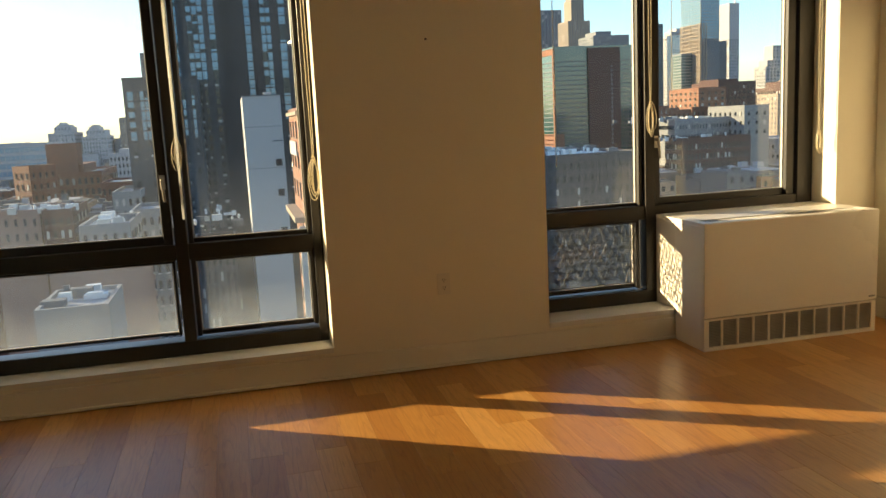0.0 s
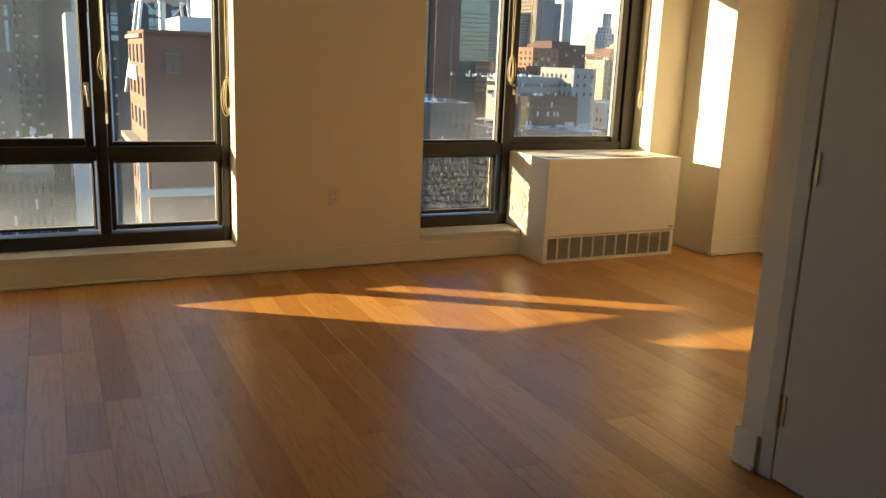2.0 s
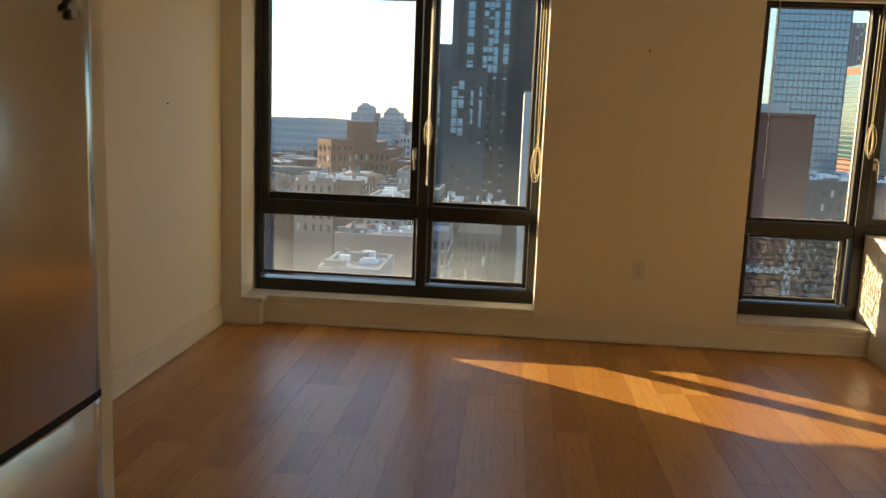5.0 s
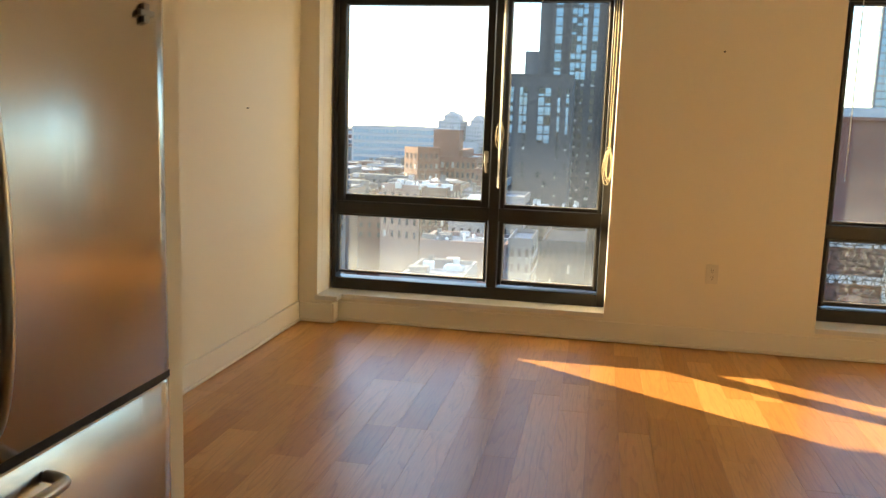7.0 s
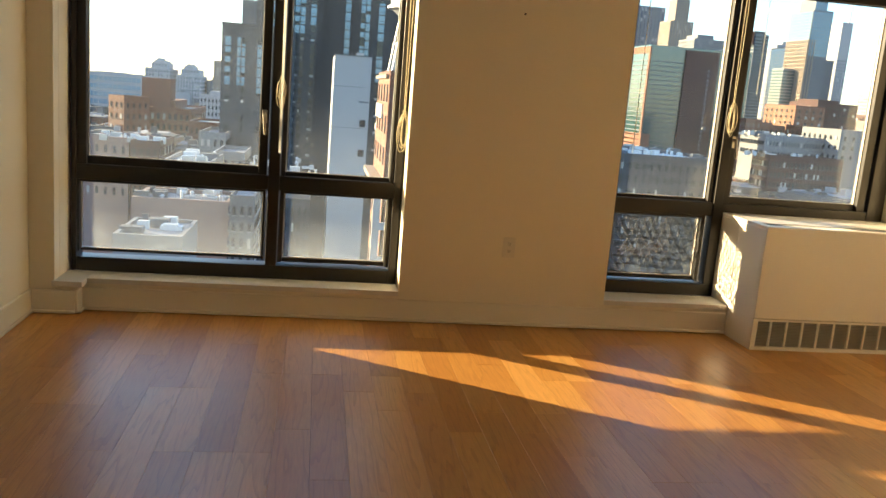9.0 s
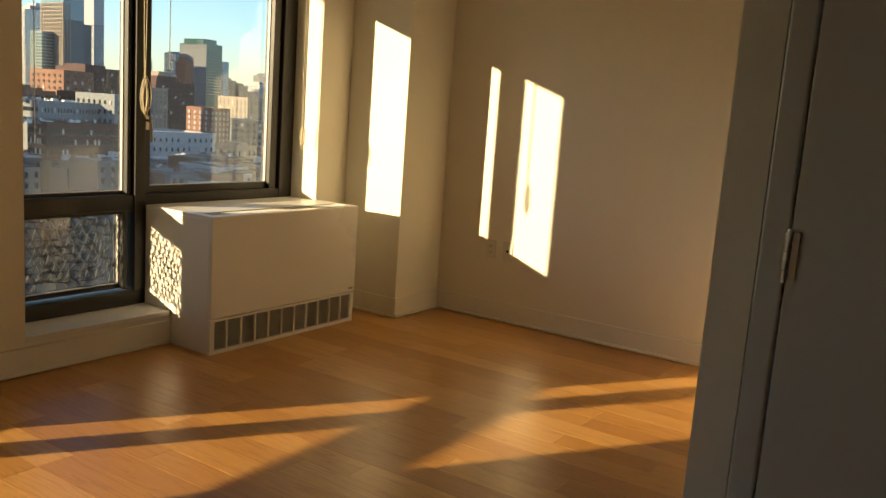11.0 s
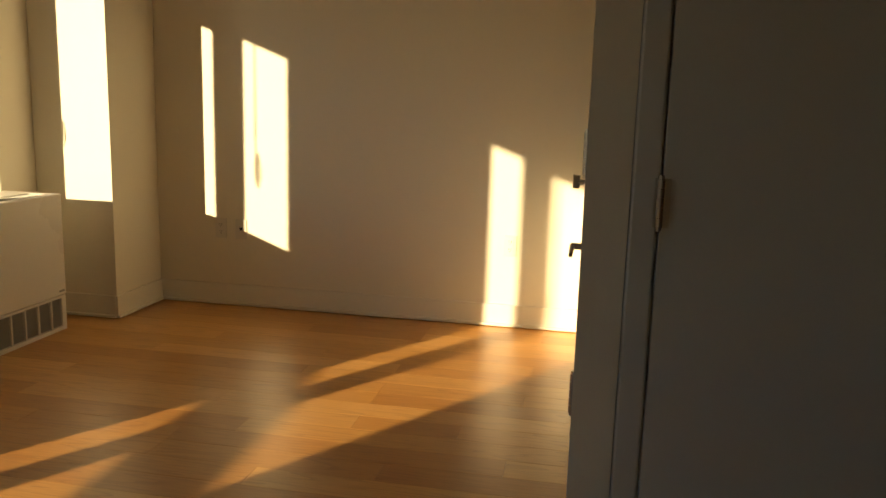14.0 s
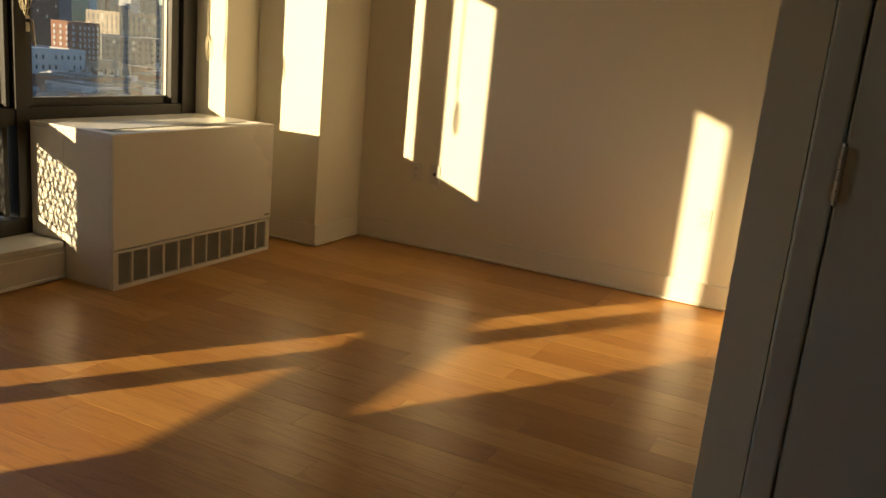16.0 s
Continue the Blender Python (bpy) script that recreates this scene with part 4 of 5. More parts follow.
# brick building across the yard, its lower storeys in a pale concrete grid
def brick_house():
    x0, x1, y0, y1 = 1.75, 8.05, 21.9, 26.2
    zt = EYE_Z + 22 * math.tan(radians(0.95))
    zm = EYE_Z - 22 * math.tan(radians(6.9))
    e = empty("brick_building", x0, y0, GZ)
    tagged(e, "red brick building with pale concrete grid on lower storeys", "building")
    inv = Matrix.Translation(e.location).inverted()
    made = [boxes("wall", C_RED, [(x0, x1, y0, y1, zm - 0.5, zt), (x0 - 0.02, x1, y0 - 0.12, y0 + 0.25, zt, zt + 0.08), (x0 - 0.02, x0 + 0.3, y0 + 0.25, y1, zt, zt + 0.08), (x0 + 0.06, x1, y0 + 0.06, y1, GZ, zm - 0.5)])]
    # same red brick, painted lighter and orange here as its sunlit side
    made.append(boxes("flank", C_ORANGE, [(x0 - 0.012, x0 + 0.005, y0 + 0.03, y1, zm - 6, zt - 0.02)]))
    bars = []
    zz = zm
    while zz > GZ + 3:
        bars.append((x0 - 0.25, x1, y0 - 0.1, y0 + 0.05, zz - 0.2, zz))
        zz -= 0.95
    for x in (x0 - 0.249, x0 + 1.75, x0 + 3.7, x1 - 0.4):
        bars.append((x, x + 0.2, y0 - 0.09, y0 + 0.049, GZ, zm - 0.01))
    made.append(boxes("grid", C_WHITE, bars))
    trims, wins = [], []
    for k in range(12):
        z = zt - 0.5 - k * 0.85
        for j in range(4):
            y = y0 + 0.6 + j * 1.05
            wins.append((x0 - 0.02, x0 + 0.1, y - 0.22, y + 0.22, z - 0.26, z + 0.22))
            trims.append((x0 - 0.08, x0 + 0.02, y - 0.36, y + 0.36, z - 0.36, z - 0.3))
    for w_, za, zb in ((0.10, zt - 0.12, zt - 0.02), (0.32, zm + 0.05, zm + 0.2)):
        made.append(boxes("cornice", C_TAN, [(x0 - w_, x0 + 0.02, y0 + 0.3, y1, za, zb)]))
    wx, wz = x0 + 0.68, EYE_Z - 22.6 * math.tan(radians(0.95))
    wins += [(wx - 0.19, wx - 0.01, y0 - 0.02, y0 + 0.1, wz - 0.22, wz + 0.12), (wx + 0.01, wx + 0.19, y0 - 0.02, y0 + 0.1, wz - 0.22, wz + 0.12), (wx - 0.19, wx + 0.19, y0 - 0.02, y0 + 0.1, wz + 0.14, wz + 0.22)]
    wx, wz = x0 + 2.25, zm - 0.55
    wins += [(wx - 0.18, wx + 0.18, y0 - 0.02, y0 + 0.1, wz - 0.3, wz + 0.3)]
    made.append(tagged(boxes("windows", C_GLASSD, wins), kind="stuff"))
    wx, wz = x0 + 0.68, EYE_Z - 22.6 * math.tan(radians(0.95))
    for zz in (wz - 0.25, wz + 0.225):
        made.append(boxes("lintel", C_GREY, [(wx - 0.22, wx + 0.22, y0 - 0.035, y0 + 0.01, zz, zz + 0.035)]))
    made.append(boxes("band", C_WHITE, [(x0 - 0.05, x0 + 0.01, y0 + 1.8, y1, zt - 1.25, zt - 0.85)]))
    made.append(boxes("roof", C_TAR, [(x0 + 0.3, x1, y0 + 0.35, y1, zt + 0.005, zt + 0.06)]))
    made.append(boxes("bulkhead", C_WHITE, [(x0 + 1.1, x0 + 2.1, y0 + 1.6, y0 + 4.5, zt + 0.05, zt + 0.5), (x0 + 2.3, x1, y0 + 2.2, y0 + 5, zt + 0.05, zt + 0.38), (x0 + 3.2, x0 + 3.6, y0 + 1.2, y0 + 1.6, zt + 0.05, zt + 0.65)]))
    for o in made:
        o.parent, o.matrix_parent_inverse = e, inv


brick_house()


def water_tank():
    x, y, z = 3.75, 34.5, 4.5
    e = empty("water_tank", x, y, z - 4)
    tagged(e, "steel rooftop water tank on tall braced legs", "water tank")
    inv = Matrix.Translation(e.location).inverted()
    bm = bmesh.new()
    bm_rod(bm, (x, y, z), (x, y, z + 2.4), 1.15, 24)
    bm_rod(bm, (x, y, z - 0.7), (x, y, z), 0.3, 24, r2=1.15)
    bm_rod(bm, (x, y, z + 2.4), (x, y, z + 3.2), 1.2, 24, r2=0.05)
    bm_rod(bm, (x, y, z - 0.02), (x, y, z + 0.08), 1.28, 24)
    tank = done(bm, "tank", C_STEEL)
    bm = bmesh.new()
    cs = []
    for sx in (-1, 1):
        for sy in (-1, 1):
            a, b = (x + sx * 0.62, y + sy * 0.62, z), (x + sx * 1.35, y + sy * 1.35, z - 5)
            bm_rod(bm, b, a, 0.06, 8)
            cs.append((sx, sy))
    for zz, r in ((z - 1.4, 0.824), (z - 3.6, 1.146)):
        for sx, sy, tx, ty in ((-1, -1, 1, -1), (1, -1, 1, 1), (1, 1, -1, 1), (-1, 1, -1, -1)):
            bm_rod(bm, (x + sx * r, y + sy * r, zz), (x + tx * r, y + ty * r, zz), 0.06, 6)
    bm_rod(bm, (x - 0.824, y - 0.824, z - 1.4), (x + 1.146, y - 1.146, z - 3.6), 0.035, 6)
    bm_rod(bm, (x + 0.824, y - 0.824, z - 1.4), (x - 1.146, y - 1.146, z - 3.6), 0.035, 6)
    bm_rod(bm, (x, y, z - 8), (x, y, z - 0.6), 0.14, 8)
    legs = done(bm, "legs", C_STEEL)
    for o in (tank, legs):
        o.parent, o.matrix_parent_inverse = e, inv


water_tank()

# skyline and roofs seen through the first window
building("white_office", "wide white office block with ribbon windows", C_WHITE, -92, -60, 300, 30, -1.2, C_GLASSB, 20, 2.6, 12, 0.86, 0.6, style='ribbon')
# pale stucco on the domed towers paints distance haze into their walls
building("far_tower", "hazy domed apartment tower on the skyline", C_WHITE, -102.7, -88.6, 520, 30, 2.4, C_GREY, 8, 2.4, 14, 0.4, steps=((2.8, 2.3, 3.8), (1.6, 1.6, 1.2), (1.6, 3.2, 1.4)))
building("far_tower", "hazy domed apartment tower on the skyline", C_WHITE, -84.9, -71.1, 521, 30, -0.4, C_GREY, 8, 2.4, 14, 0.4, steps=((2.0, 1.4, 3.9), (1.6, 3.5, 1.8), (1.5, 1.5, 1.2)))
building("far_building", "low hazy blocks along the horizon", C_WHITE, -150, -106, 560, 30, -4.0, C_GREY, 20, 2.5, 6, 0.4, steps=((8, 20, 2.0),))
building("far_building", "low hazy blocks along the horizon", C_GREY, -70, -44, 540, 30, -2.5, C_PALE, 12, 2.5, 6, 0.4, steps=((3, 12, 2.2),))
building("far_building", "slim tan tower beside the dark tower", C_TAN, -36.6, -33.0, 300, 10, 5.9, C_GREY, 4, 1.6, 16, 0.35)
building("stair_tower", "plain orange-brown brick stair tower", C_ORANGE, -25.4, -21.4, 126, 4, 0.0, parapet=0.15)
building("orange_building", "brown brick stepped block with many windows", C_ORANGE, -24.0, -18.2, 124, 16, -4.2, C_GLASSD, 7, 1.5, 6, 0.45, 0.55, sill=C_TAN, steps=((0.4, 2.6, 1.3),))
building("orange_building", "sunlit orange brick block with small windows", C_ORANGE, -29.0, -25.6, 119, 4, -2.8, C_GLASSD, 3, 1.5, 6, 0.3, 0.45, rz=-42, sill=C_TAN)
building("white_house", "small white house block with square windows", C_WHITE, -30.2, -25.4, 220, 10, -4.2, C_GLASSD, 5, 1.7, 4, 0.4, steps=((2.4, 0.2, 1.4),))
building("row_house", "red brick row house with bright roof edge", C_RED, -16.4, -12.5, 110, 10, -5.1, C_GLASSD, 6, 1.4, 5, 0.4, sill=C_TAN, roof=C_ROOF)
building("row_house", "pale flat-roofed house beside the tower", C_PALE, -11.6, -9.0, 84, 9, -4.6, C_GLASSD, 4, 1.2, 3, 0.4)
building("pink_house", "faded pink stucco house with flat roof", C_PINK, -21.5, -17.1, 80, 7, -5.4, C_GLASSD, 5, 1.3, 4, 0.3, 0.5, roof=C_PALE, rz=-14)
building("row_house", "dark townhouse with pale window heads", C_MAROON, -16.7, -14.2, 78, 8, -5.4, C_GLASSD, 4, 1.15, 5, 0.4, 0.55, sill=C_TAN)
building("low_building", "low house with bright white roof", C_PALE, -10.3, -7.1, 58, 7, -4.95, C_GLASSD, 5, 1.0, 4, 0.35, roof=C_BRIGHT)
building("low_building", "grey flat-roofed box below the tower", C_PALE, -7.9, -5.6, 66, 6, -4.85, C_GLASSD, 4, 1.0, 3, 0.4)
building("brick_building", "low brown brick building with cluttered pale roof", C_PINK, -11.1, -5.2, 52, 5, -6.75, roof=C_ROOF)
building("low_building", "narrow grey rear wing with dark windows", C_GREY, -5.2, -3.7, 51.6, 5, -6.25, C_GLASSD, 3, 1.0, 5, 0.4, sill=C_WHITE)
building("low_building", "small grey building with arched windows", C_SLATE, -3.6, -0.4, 60, 9, -7.4, C_GLASSD, 7, 1.1, 6, 0.35, 0.6, roof=C_TAR)
building("low_building", "pale low flat roof close below", C_PALE, -9.4, -6.2, 40, 5, -6.7, roof=C_ROOF, parapet=0.25)

# towers and blocks seen through the second window
building("glass_tower", "dark blue glass tower with a fine grid", C_PANEL, 34.0, 43.6, 115, 10, 17.6, C_GLASSB, 14, 0.95, 26, 0.88, 0.82, style='ribbon')
green = building("green_glass_building", "green glass office building with brick core", C_GLASSG, 50.0, 66.8, 125, 8, 10.9, C_PANEL, 1, 0.72, 24, 0.99, 0.22, style='ribbon', first=1.6)
boxes("core", C_MAROON, [(-2.6, 2.9, -0.35, 0.2, 0, 50.9)], 0, green)
boxes("corner", C_ORANGE, [(-8.45, -8.2, -0.1, 0.5, 0, 50.9), (-8.45, -8.38, 0.5, 8.0, 50.0, 51.0)], 0, green)
boxes("slot", C_PALE, [(1.2, 1.55, -0.42, -0.3, 50.0 - 0.72 * (k + 1), 50.3 - 0.72 * (k + 1)) for k in range(2, 24)], 0, green)["kind"] = "stuff"
boxes("plinth", C_ORANGE, [(-8.5, -7.0, -0.4, 8.0, 0, 37.6)], 0, green)
building("grey_tower", "grey curved slab tower on the skyline", C_PALE, 136, 149.3, 362, 20, 46, C_PANEL, 8, 1.6, 26, 0.5, 0.8)
building("deco_tower", "tan stepped masonry tower with a setback crown", C_TAN, 138.9, 148.8, 330, 11, 37.5, C_GREY, 8, 1.5, 20, 0.3, 0.8, steps=((2.3, 1.9, 9.0), (0.8, 0.8, 7.0), (0.8, 0.8, 4.0)))
building("grey_tower", "grey-blue apartment slab with many bays", C_PALE, 136.5, 151.4, 300, 14, 28.6, C_PANEL, 16, 1.3, 14, 0.5, 0.6, steps=((2.0, 6.5, 2.0),))
building("dark_tower", "dark slim tower with an orange crane on top", C_PANEL, 123.0, 127.2, 230, 6, 25.0, C_GLASSD, 6, 0.9, 40, 0.8, 0.5, style='ribbon', steps=((0.1, 0.9, 1.2),))
building("crown_frame", "orange scaffold box on the dark tower", C_ORANGE, 121.2, 123.0, 230.5, 4, 25.6, bottom=22.5)
building("white_tower", "bright white stepped tower with fine windows", C_WHITE, 203.6, 213.6, 360, 10, 33, C_GREY, 9, 1.6, 30, 0.35, 0.5, steps=((0.8, 1.6, 2.4), (2.5, 3.2, 1.4)))
building("blue_tower", "pale blue glass tower behind the white one", C_PALE, 191.0, 199.0, 330, 12, 31.3, C_GLASSB, 7, 1.2, 30, 0.85, 0.8, style='ribbon')
building("teal_tower", "teal glass tower with pale floor bands", C_PALE, 150.6, 156.5, 260, 7, 18.1, C_GLASSG, 4, 1.0, 30, 0.9, 0.6, style='ribbon')
tan = building("tan_tower", "blue glass tower with a tan gridded flank", C_PANEL, 155.0, 162.0, 255, 13, 36.8, C_GLASSB, 7, 1.0, 14, 0.85, 0.75, style='ribbon', steps=((1.6, 1.2, 4.2),))
boxes("tan_grid", C_TAN, [(-3.8, -3.55, 0.0 + 0.9 * i, 0.35 + 0.9 * i, 0, 67.8) for i in range(15)] + [(-3.75, -3.55, 0, 13, 67.6 - 1.25 * k, 67.9 - 1.25 * k) for k in range(30)], 0, tan)
boxes("tan_front", C_TAN, [(-3.5 + 0.95 * i, -3.15 + 0.95 * i, -0.2, 0.02, 0, 67.8) for i in range(3)], 0, tan)
needle = building("white_needle", "bright white tower with a thin mast", C_WHITE, 247.0, 252.6, 380, 20, 50, C_GREY, 4, 1.5, 30, 0.5, 0.6, first=17, ns=14)
mast = bmesh.new()
bm_rod(mast, (2.4, 3, 88), (2.4, 3, 112), 0.45, 8, r2=0.15)
done(mast, "mast", C_STEEL, 0, needle)
building("grey_tower", "grey ribbed slab before the white tower", C_GREY, 181.0, 187.4, 290, 5, 24.3, C_PANEL, 8, 30, 1, 0.4, 0.95, style='ribbon')
building("white_tower", "white stepped tower with dark bays", C_WHITE, 212.0, 221.6, 300, 8, 14.5, C_PANEL, 6, 1.3, 18, 0.5, 0.6, steps=((1.4, 0.6, 2.9), (2.4, 0.8, 5.8)))
building("tan_building", "tan masonry apartment block with rows of windows", C_TAN, 149.5, 155.8, 200, 6, 6.4, C_GREY, 6, 1.0, 14, 0.35, 0.5, steps=((0.8, 1.4, 1.2),))
building("tan_building", "sunlit tan apartment block with balconies", C_TAN, 108.8, 114.4, 150, 7, 2.2, C_GREY, 5, 1.0, 10, 0.35, 0.5, sill=C_TAN)
building("dark_tower", "dark blue-grey tower against the sky", C_PANEL, 233.6, 242.5, 300, 8, 18.8, C_GLASSB, 6, 1.4, 30, 0.7, 0.7, steps=((0.9, 1.0, 0.8),))
building("glass_slab", "grey-green glass slab with a flat dark top", C_GLASSG, 216.4, 224.0, 260, 16, 21.2, C_PALE, 1, 1.1, 16, 0.98, 0.22, style='ribbon', first=1.5, flank=C_GREY, steps=((0.1, 0.9, 2.2),))
building("orange_building", "orange brick stepped building with a tank", C_ORANGE, 190.6, 194.0, 240, 5, 12.6, C_GLASSD, 4, 1.1, 16, 0.3, 0.5, steps=((0.3, 1.5, 1.8),))
building("white_tower", "slim white-edged glass tower", C_GLASSB, 277.0, 280.2, 320, 6, 18.6, C_WHITE, 3, 1.3, 14, 0.9, 0.2, flank=C_WHITE)
for x0, x1, z, m in ((350, 356.6, 12.2, C_TAN), (359, 366.5, 9.6, C_TAN), (376, 382.7, 11.4, C_WHITE), (383.5, 398, 17.4, C_GREY), (366.8, 376, 5.0, C_TAN), (398.5, 420, 8.0, C_TAN)):
    building("far_building", "far masonry building on the low skyline", m, x0, x1, 400, 14, z, C_GREY, 5, 1.8, 10, 0.4, steps=((1.2, 2.0, 1.8),))
building("brick_building", "big dark brick block with stepped roofline", C_MAROON, 114.4, 124.6, 154, 12, 3.6, C_GLASSD, 9, 1.1, 12, 0.35, 0.5, sill=C_TAN, steps=((1.5, 3.5, 1.6),))
building("orange_building", "orange brick building with white cornice and windows", C_ORANGE, 108.9, 114.0, 130, 7, -1.0, C_WHITE, 5, 1.05, 8, 0.36, 0.5, sill=C_WHITE, ns=4)
building("tan_building", "wide tan institution with tall windows", C_TAN, 183, 204, 200, 14, 1.8, C_GREY, 10, 2.4, 4, 0.3, 0.7)
building("grey_building", "wide grey block beyond the yards", C_GREY, 141, 166, 160, 14, -4.0, C_GLASSD, 12, 1.5, 6, 0.4, 0.5)
building("low_building", "pale low terrace with small windows", C_WHITE, 82, 95, 112, 12, -5.0, C_GLASSD, 11, 1.5, 5, 0.25, 0.4)
building("low_building", "sunlit cream low house with chimneys", C_TAN, 89.0, 93.2, 100, 5, -6.2, C_GLASSD, 4, 1.4, 3, 0.3, steps=((0.6, 0.6, 0.4), (0.6, 0.6, 0.4)))
building("low_building", "long grey low sheds with pale roofs", C_PALE, 66, 86, 84, 10, -8.4, C_GLASSD, 14, 1.4, 4, 0.3, roof=C_BRIGHT)
building("brick_building", "sunlit orange-red brick apartment block", C_ORANGE, 78.6, 84.0, 130, 10, 3.7, C_GLASSD, 4, 1.0, 9, 0.3, 0.45, sill=C_TAN, ns=6)
building("brick_building", "dark red brick apartment block with stepped roof", C_MAROON, 85.0, 92.6, 134, 9, 4.6, C_GLASSD, 8, 1.0, 10, 0.35, 0.5, sill=C_RED, steps=((0.8, 2.8, 0.9),))
building("brick_building", "low red brick wall building below it", C_RED, 71.4, 75.4, 112, 8, 0.5, C_GLASSD, 3, 1.2, 3, 0.2, 0.4)
building("brick_building", "sunlit orange brick rooftop with pale edge", C_ORANGE, 63.6, 66.2, 118, 5, 0.9, C_TAN, 3, 0.9, 5, 0.3, sill=C_WHITE)
building("brick_building", "low orange brick rooftops before the towers", C_ORANGE, 66.4, 70.6, 119, 5, 0.2, C_GLASSD, 5, 0.9, 4, 0.3, sill=C_TAN, steps=((0.6, 1.6, 0.7),))
building("brick_building", "low dark brick rooftop beside them", C_RED, 70.8, 74.6, 120, 6, -0.5, C_GLASSD, 5, 0.9, 4, 0.3)
building("grey_building", "long pale grey storeys with small square windows", C_PALE, 52.4, 61.4, 92, 6, -0.75, C_GLASSD, 22, 1.15, 2, 0.3, 0.42)
building("roof_bulkhead", "white stair bulkhead on the long building", C_PALE, 60.0, 63.4, 89, 8, 0.5, C_GLASSD, 3, 1.1, 3, 0.25, 0.4)
building("brick_building", "long brown brick building with rows of windows", C_MAROON, 51.0, 60.2, 88, 3.9, -2.95, C_GLASSD, 18, 1.15, 9, 0.42, 0.5, sill=C_PALE, roof=C_ROOF)
building("low_building", "wide low building with cluttered pale roof", C_SLATE, 22.0, 34.2, 66, 14, -2.75, C_GLASSD, 18, 1.1, 7, 0.3, 0.5, roof=C_BRIGHT)


def roof_clutter(x0, x1, y0, y1, z, count, seed, label):
    """Vents, units and ducts on one roof."""
    rnd = random.Random(seed)
    bm = bmesh.new()
    for k in range(count):
        x, y = rnd.uniform(x0, x1), rnd.uniform(y0, y1)
        w, h = rnd.uniform(0.12, 0.55), rnd.uniform(0.15, 0.6)
        if rnd.random() < 0.35:
            bm_rod(bm, (x, y, z), (x, y, z + h), 0.1, 8)
            bm_rod(bm, (x, y, z + h), (x, y, z + h + 0.1), 0.17, 8, r2=0.03)
        else:
            bm_box(bm, x - w, x + w, y - w * 0.6, y + w * 0.6, z, z + h, rnd.randrange(3))
    tagged(done(bm, "roof_units", [C_BRIGHT, C_GREY, C_STEEL]), label, "roof units", kind="stuff")


roof_clutter(-10.8, -5.5, 52.6, 56.5, -6.7, 34, 1, "pale vents and units on the brown building's roof")
roof_clutter(23.0, 34.0, 67, 79, -2.7, 80, 2, "pale vents and ducts on the wide low roof")
roof_clutter(-9.2, -6.4, 40.6, 44.5, -6.65, 8, 3, "pale units on the near flat roof")
roof_clutter(-10.0, -7.4, 58.6, 64.5, -4.9, 16, 4, "white vents on the bright roof")
roof_clutter(-10.0, 0.0, 69, 86, -6.8, 60, 6, "pale vents and units on roofs beside the tower")
roof_clutter(48.0, 61.0, 93, 104, -0.7, 30, 7, "small vents and tanks on the long grey building")
roof_clutter(48.0, 59.0, 88.6, 91, -2.9, 14, 8, "small vents on the long brown building")
roof_clutter(-21.0, -14.4, 79, 86, -5.4, 26, 9, "chimneys and vents on the townhouse roofs")
roof_clutter(66.0, 86.0, 85, 93, -8.35, 30, 10, "small vents on the pale shed roofs")


def city_fill():
    """Countless low houses, flat roofs and chimneys towards the horizon."""
    rnd = random.Random(11)
    ms = [C_RED, C_TAN, C_GREY, C_WHITE, C_ORANGE, C_TAR, C_GLASSD]
    bms = [bmesh.new() for _ in ms]
    for k in range(2600):
        b = radians(rnd.uniform(-26, 54))
        d = 95 + 1100 * rnd.random() ** 1.4
        if -0.13 < b < 0.26 and d < 125:
            continue
        x, y = d * math.sin(b), d * math.cos(b)
        top = EYE_Z - 4.5 - d * rnd.uniform(0.028, 0.050) if d < 330 else -14 + rnd.uniform(-6, 4)
        w, q = rnd.uniform(0.9, 2.4) * (1 + d / 300), rnd.uniform(1.2, 3.0) * (1 + d / 300)
        i = rnd.choice((0, 0, 0, 1, 2, 2, 3, 4, 5))
        bm_box(bms[i], x - w, x + w, y - q, y + q, GZ, top)
        bm_box(bms[rnd.choice((2, 3, 5, 5))], x - w + 0.4, x + w - 0.4, y - q + 0.4, y + q - 0.4, top, top + 0.15)
        for u in range(rnd.randrange(1, 4)):
            ux, uy, s = x + rnd.uniform(-w, w) * 0.7, y + rnd.uniform(-q, q) * 0.7, rnd.uniform(0.15, 0.5)
            bm_box(bms[rnd.choice((0, 2, 3, 5))], ux - s, ux + s, uy - s, uy + s, top, top + rnd.uniform(0.2, 0.9))
        if d < 420:
            n = max(2, int(w * 2 / 0.9))
            for f in range(4):
                for u in range(n):
                    wx = x - w + (u + 0.5) * 2 * w / n
                    wz = top - 0.75 - f * 1.15
                    bm_box(bms[6], wx - 0.18, wx + 0.18, y - q - 0.06, y - q + 0.1, wz - 0.3, wz + 0.3)
    for bm, m in zip(bms, ms):
        tagged(done(bm, "city_roofs", m), "low brick and stucco roofs spread across the city", "city roofs", kind="stuff")


city_fill()


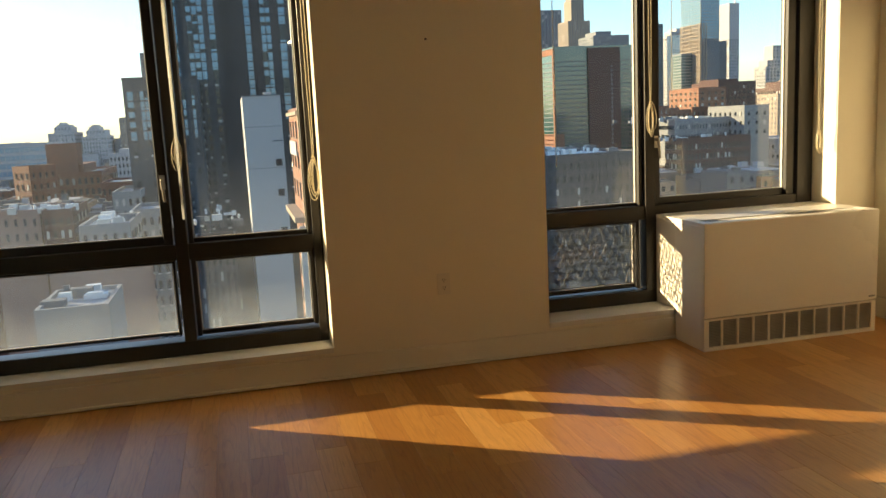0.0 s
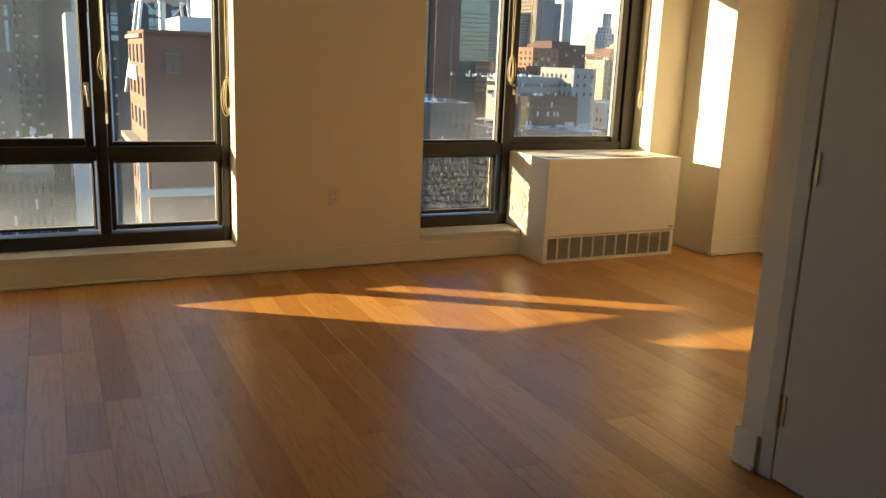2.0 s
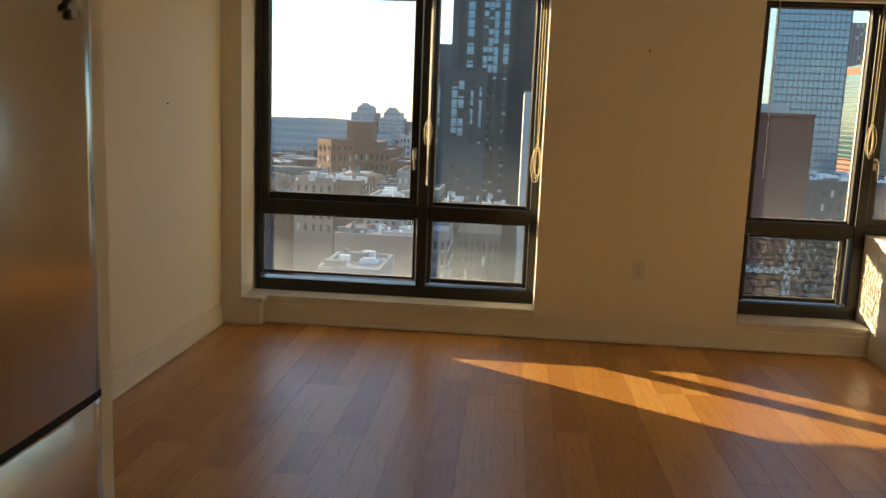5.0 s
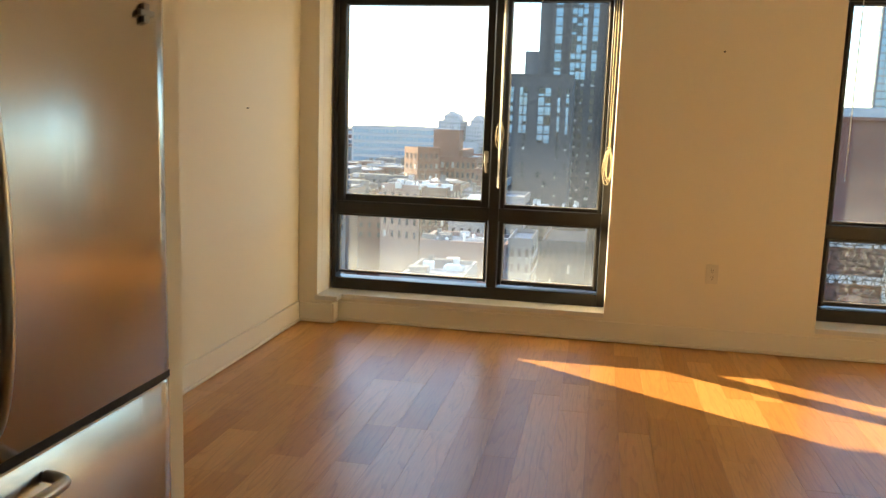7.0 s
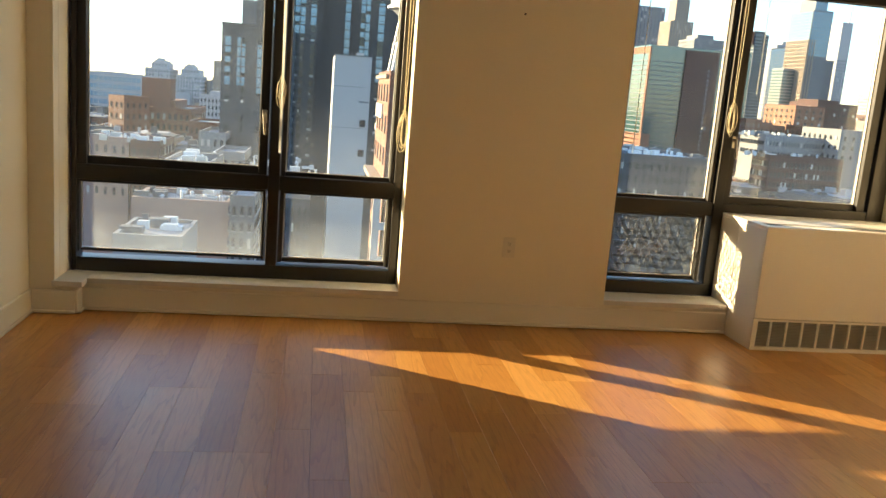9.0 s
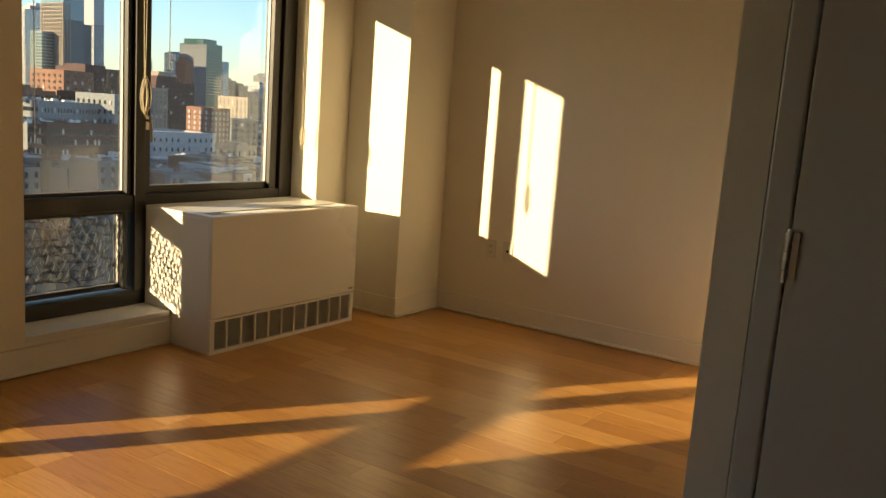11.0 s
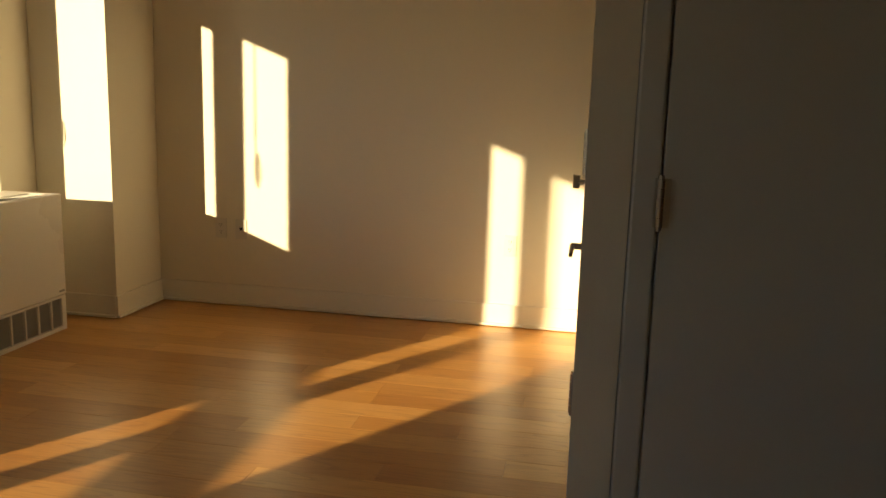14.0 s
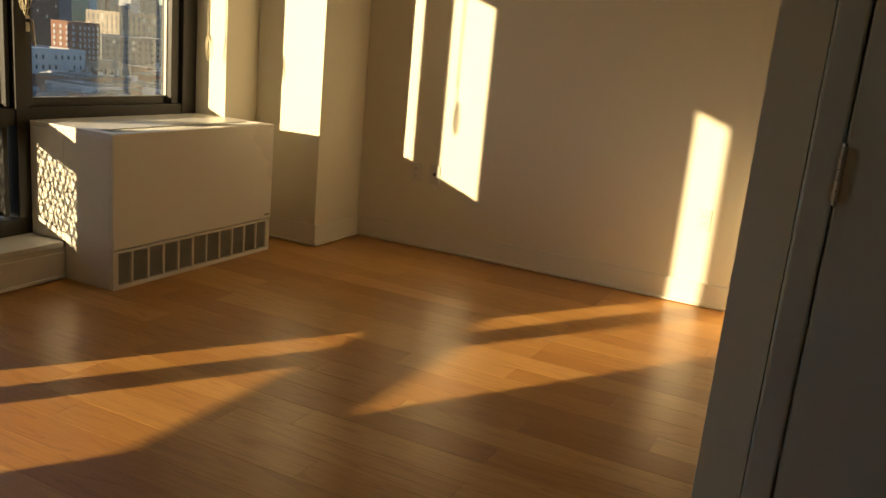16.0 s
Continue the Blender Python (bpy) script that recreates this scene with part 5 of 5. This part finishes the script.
def bare_tree(bm, x, y, z, h, rnd):
    """Tapered trunk with forked limbs and fine twigs."""
    def limb(a, d, ln, r, depth):
        e = a + d * ln
        bm_rod(bm, a, e, r, 5 if depth else 4, r2=r * 0.6)
        if depth == 0:
            return
        for _ in range(4):
            v = (d + Vector((rnd.uniform(-1, 1), rnd.uniform(-1, 1), rnd.uniform(-0.2, 0.7))) * 0.75).normalized()
            limb(a + d * ln * rnd.uniform(0.6, 1.0), v, ln * rnd.uniform(0.5, 0.75), r * 0.55, depth - 1)
    limb(Vector((x, y, z)), Vector((rnd.uniform(-.05, .05), rnd.uniform(-.05, .05), 1)).normalized(), h * 0.4, h * 0.022, 4)


rnd_t = random.Random(4)
for b_, d_ in ((-15.2, 95), (-14.6, 70), (-13.2, 78), (-13.6, 110), (-9.4, 150), (-8.6, 170), (-2.4, 56), (-1.2, 52), (0.2, 54), (40.5, 130), (44.0, 140)):
    tb = bmesh.new()
    bare_tree(tb, d_ * math.sin(radians(b_)), d_ * math.cos(radians(b_)), GZ, rnd_t.uniform(14, 19), rnd_t)
    tagged(done(tb, "street_tree", C_LEAF), "bare winter street tree with fine twigs", "tree", group="street trees")


# ---- floor planks, each its own piece ----
def planks():
    rnd = random.Random(21)
    pw, gap = 0.130, 0.0005
    meshes = {}

    def plank_mesh(w, ln):
        key = (round(w, 4), round(ln, 3))
        if key not in meshes:
            bm = bmesh.new()
            c = 0.0006
            lo = [(-w / 2, -ln / 2), (w / 2, -ln / 2), (w / 2, ln / 2), (-w / 2, ln / 2)]
            hi = [(-w / 2 + c, -ln / 2 + c), (w / 2 - c, -ln / 2 + c), (w / 2 - c, ln / 2 - c), (-w / 2 + c, ln / 2 - c)]
            a = [bm.verts.new((x, y, -0.018)) for x, y in lo]
            b = [bm.verts.new((x, y, -c)) for x, y in lo]
            t = [bm.verts.new((x, y, 0)) for x, y in hi]
            bm.faces.new(t)
            for i in range(4):
                j = (i + 1) % 4
                bm.faces.new((a[i], a[j], b[j], b[i]))
                bm.faces.new((b[i], b[j], t[j], t[i]))
            me = bpy.data.meshes.new("plank")
            bm.to_mesh(me)
            bm.free()
            me.materials.append(M_WOOD)
            meshes[key] = me
        return meshes[key]

    n = int((XR - XL) / pw) + 1
    rest = bmesh.new()
    for i in range(n):
        x0 = XL + i * pw
        w = min(pw, XR - x0) - gap
        if w < 0.01:
            continue
        y = YW
        first = True
        while y > YB:
            ln = rnd.choice((0.4, 0.6, 0.8, 1.0, 1.2, 1.4)) if not first else rnd.choice((0.3, 0.5, 0.7, 0.9, 1.1))
            first = False
            if y - ln < YB:
                ln = y - YB
            yc, xc = y - ln / 2, x0 + pw / 2 if w > pw - 0.01 else x0 + w / 2
            if y > 0.4:
                o = new("plank", plank_mesh(w, ln - gap))
                o.location = (xc, yc, rnd.uniform(-0.0003, 0.0))
                o.parent = floor
            else:
                bm_box(rest, xc - w / 2, xc + w / 2, y - ln + gap, y, -0.018, 0)
            y -= ln
    o = done(rest, "planks", M_WOOD, 0, floor)
    tagged(o, kind="stuff")


planks()
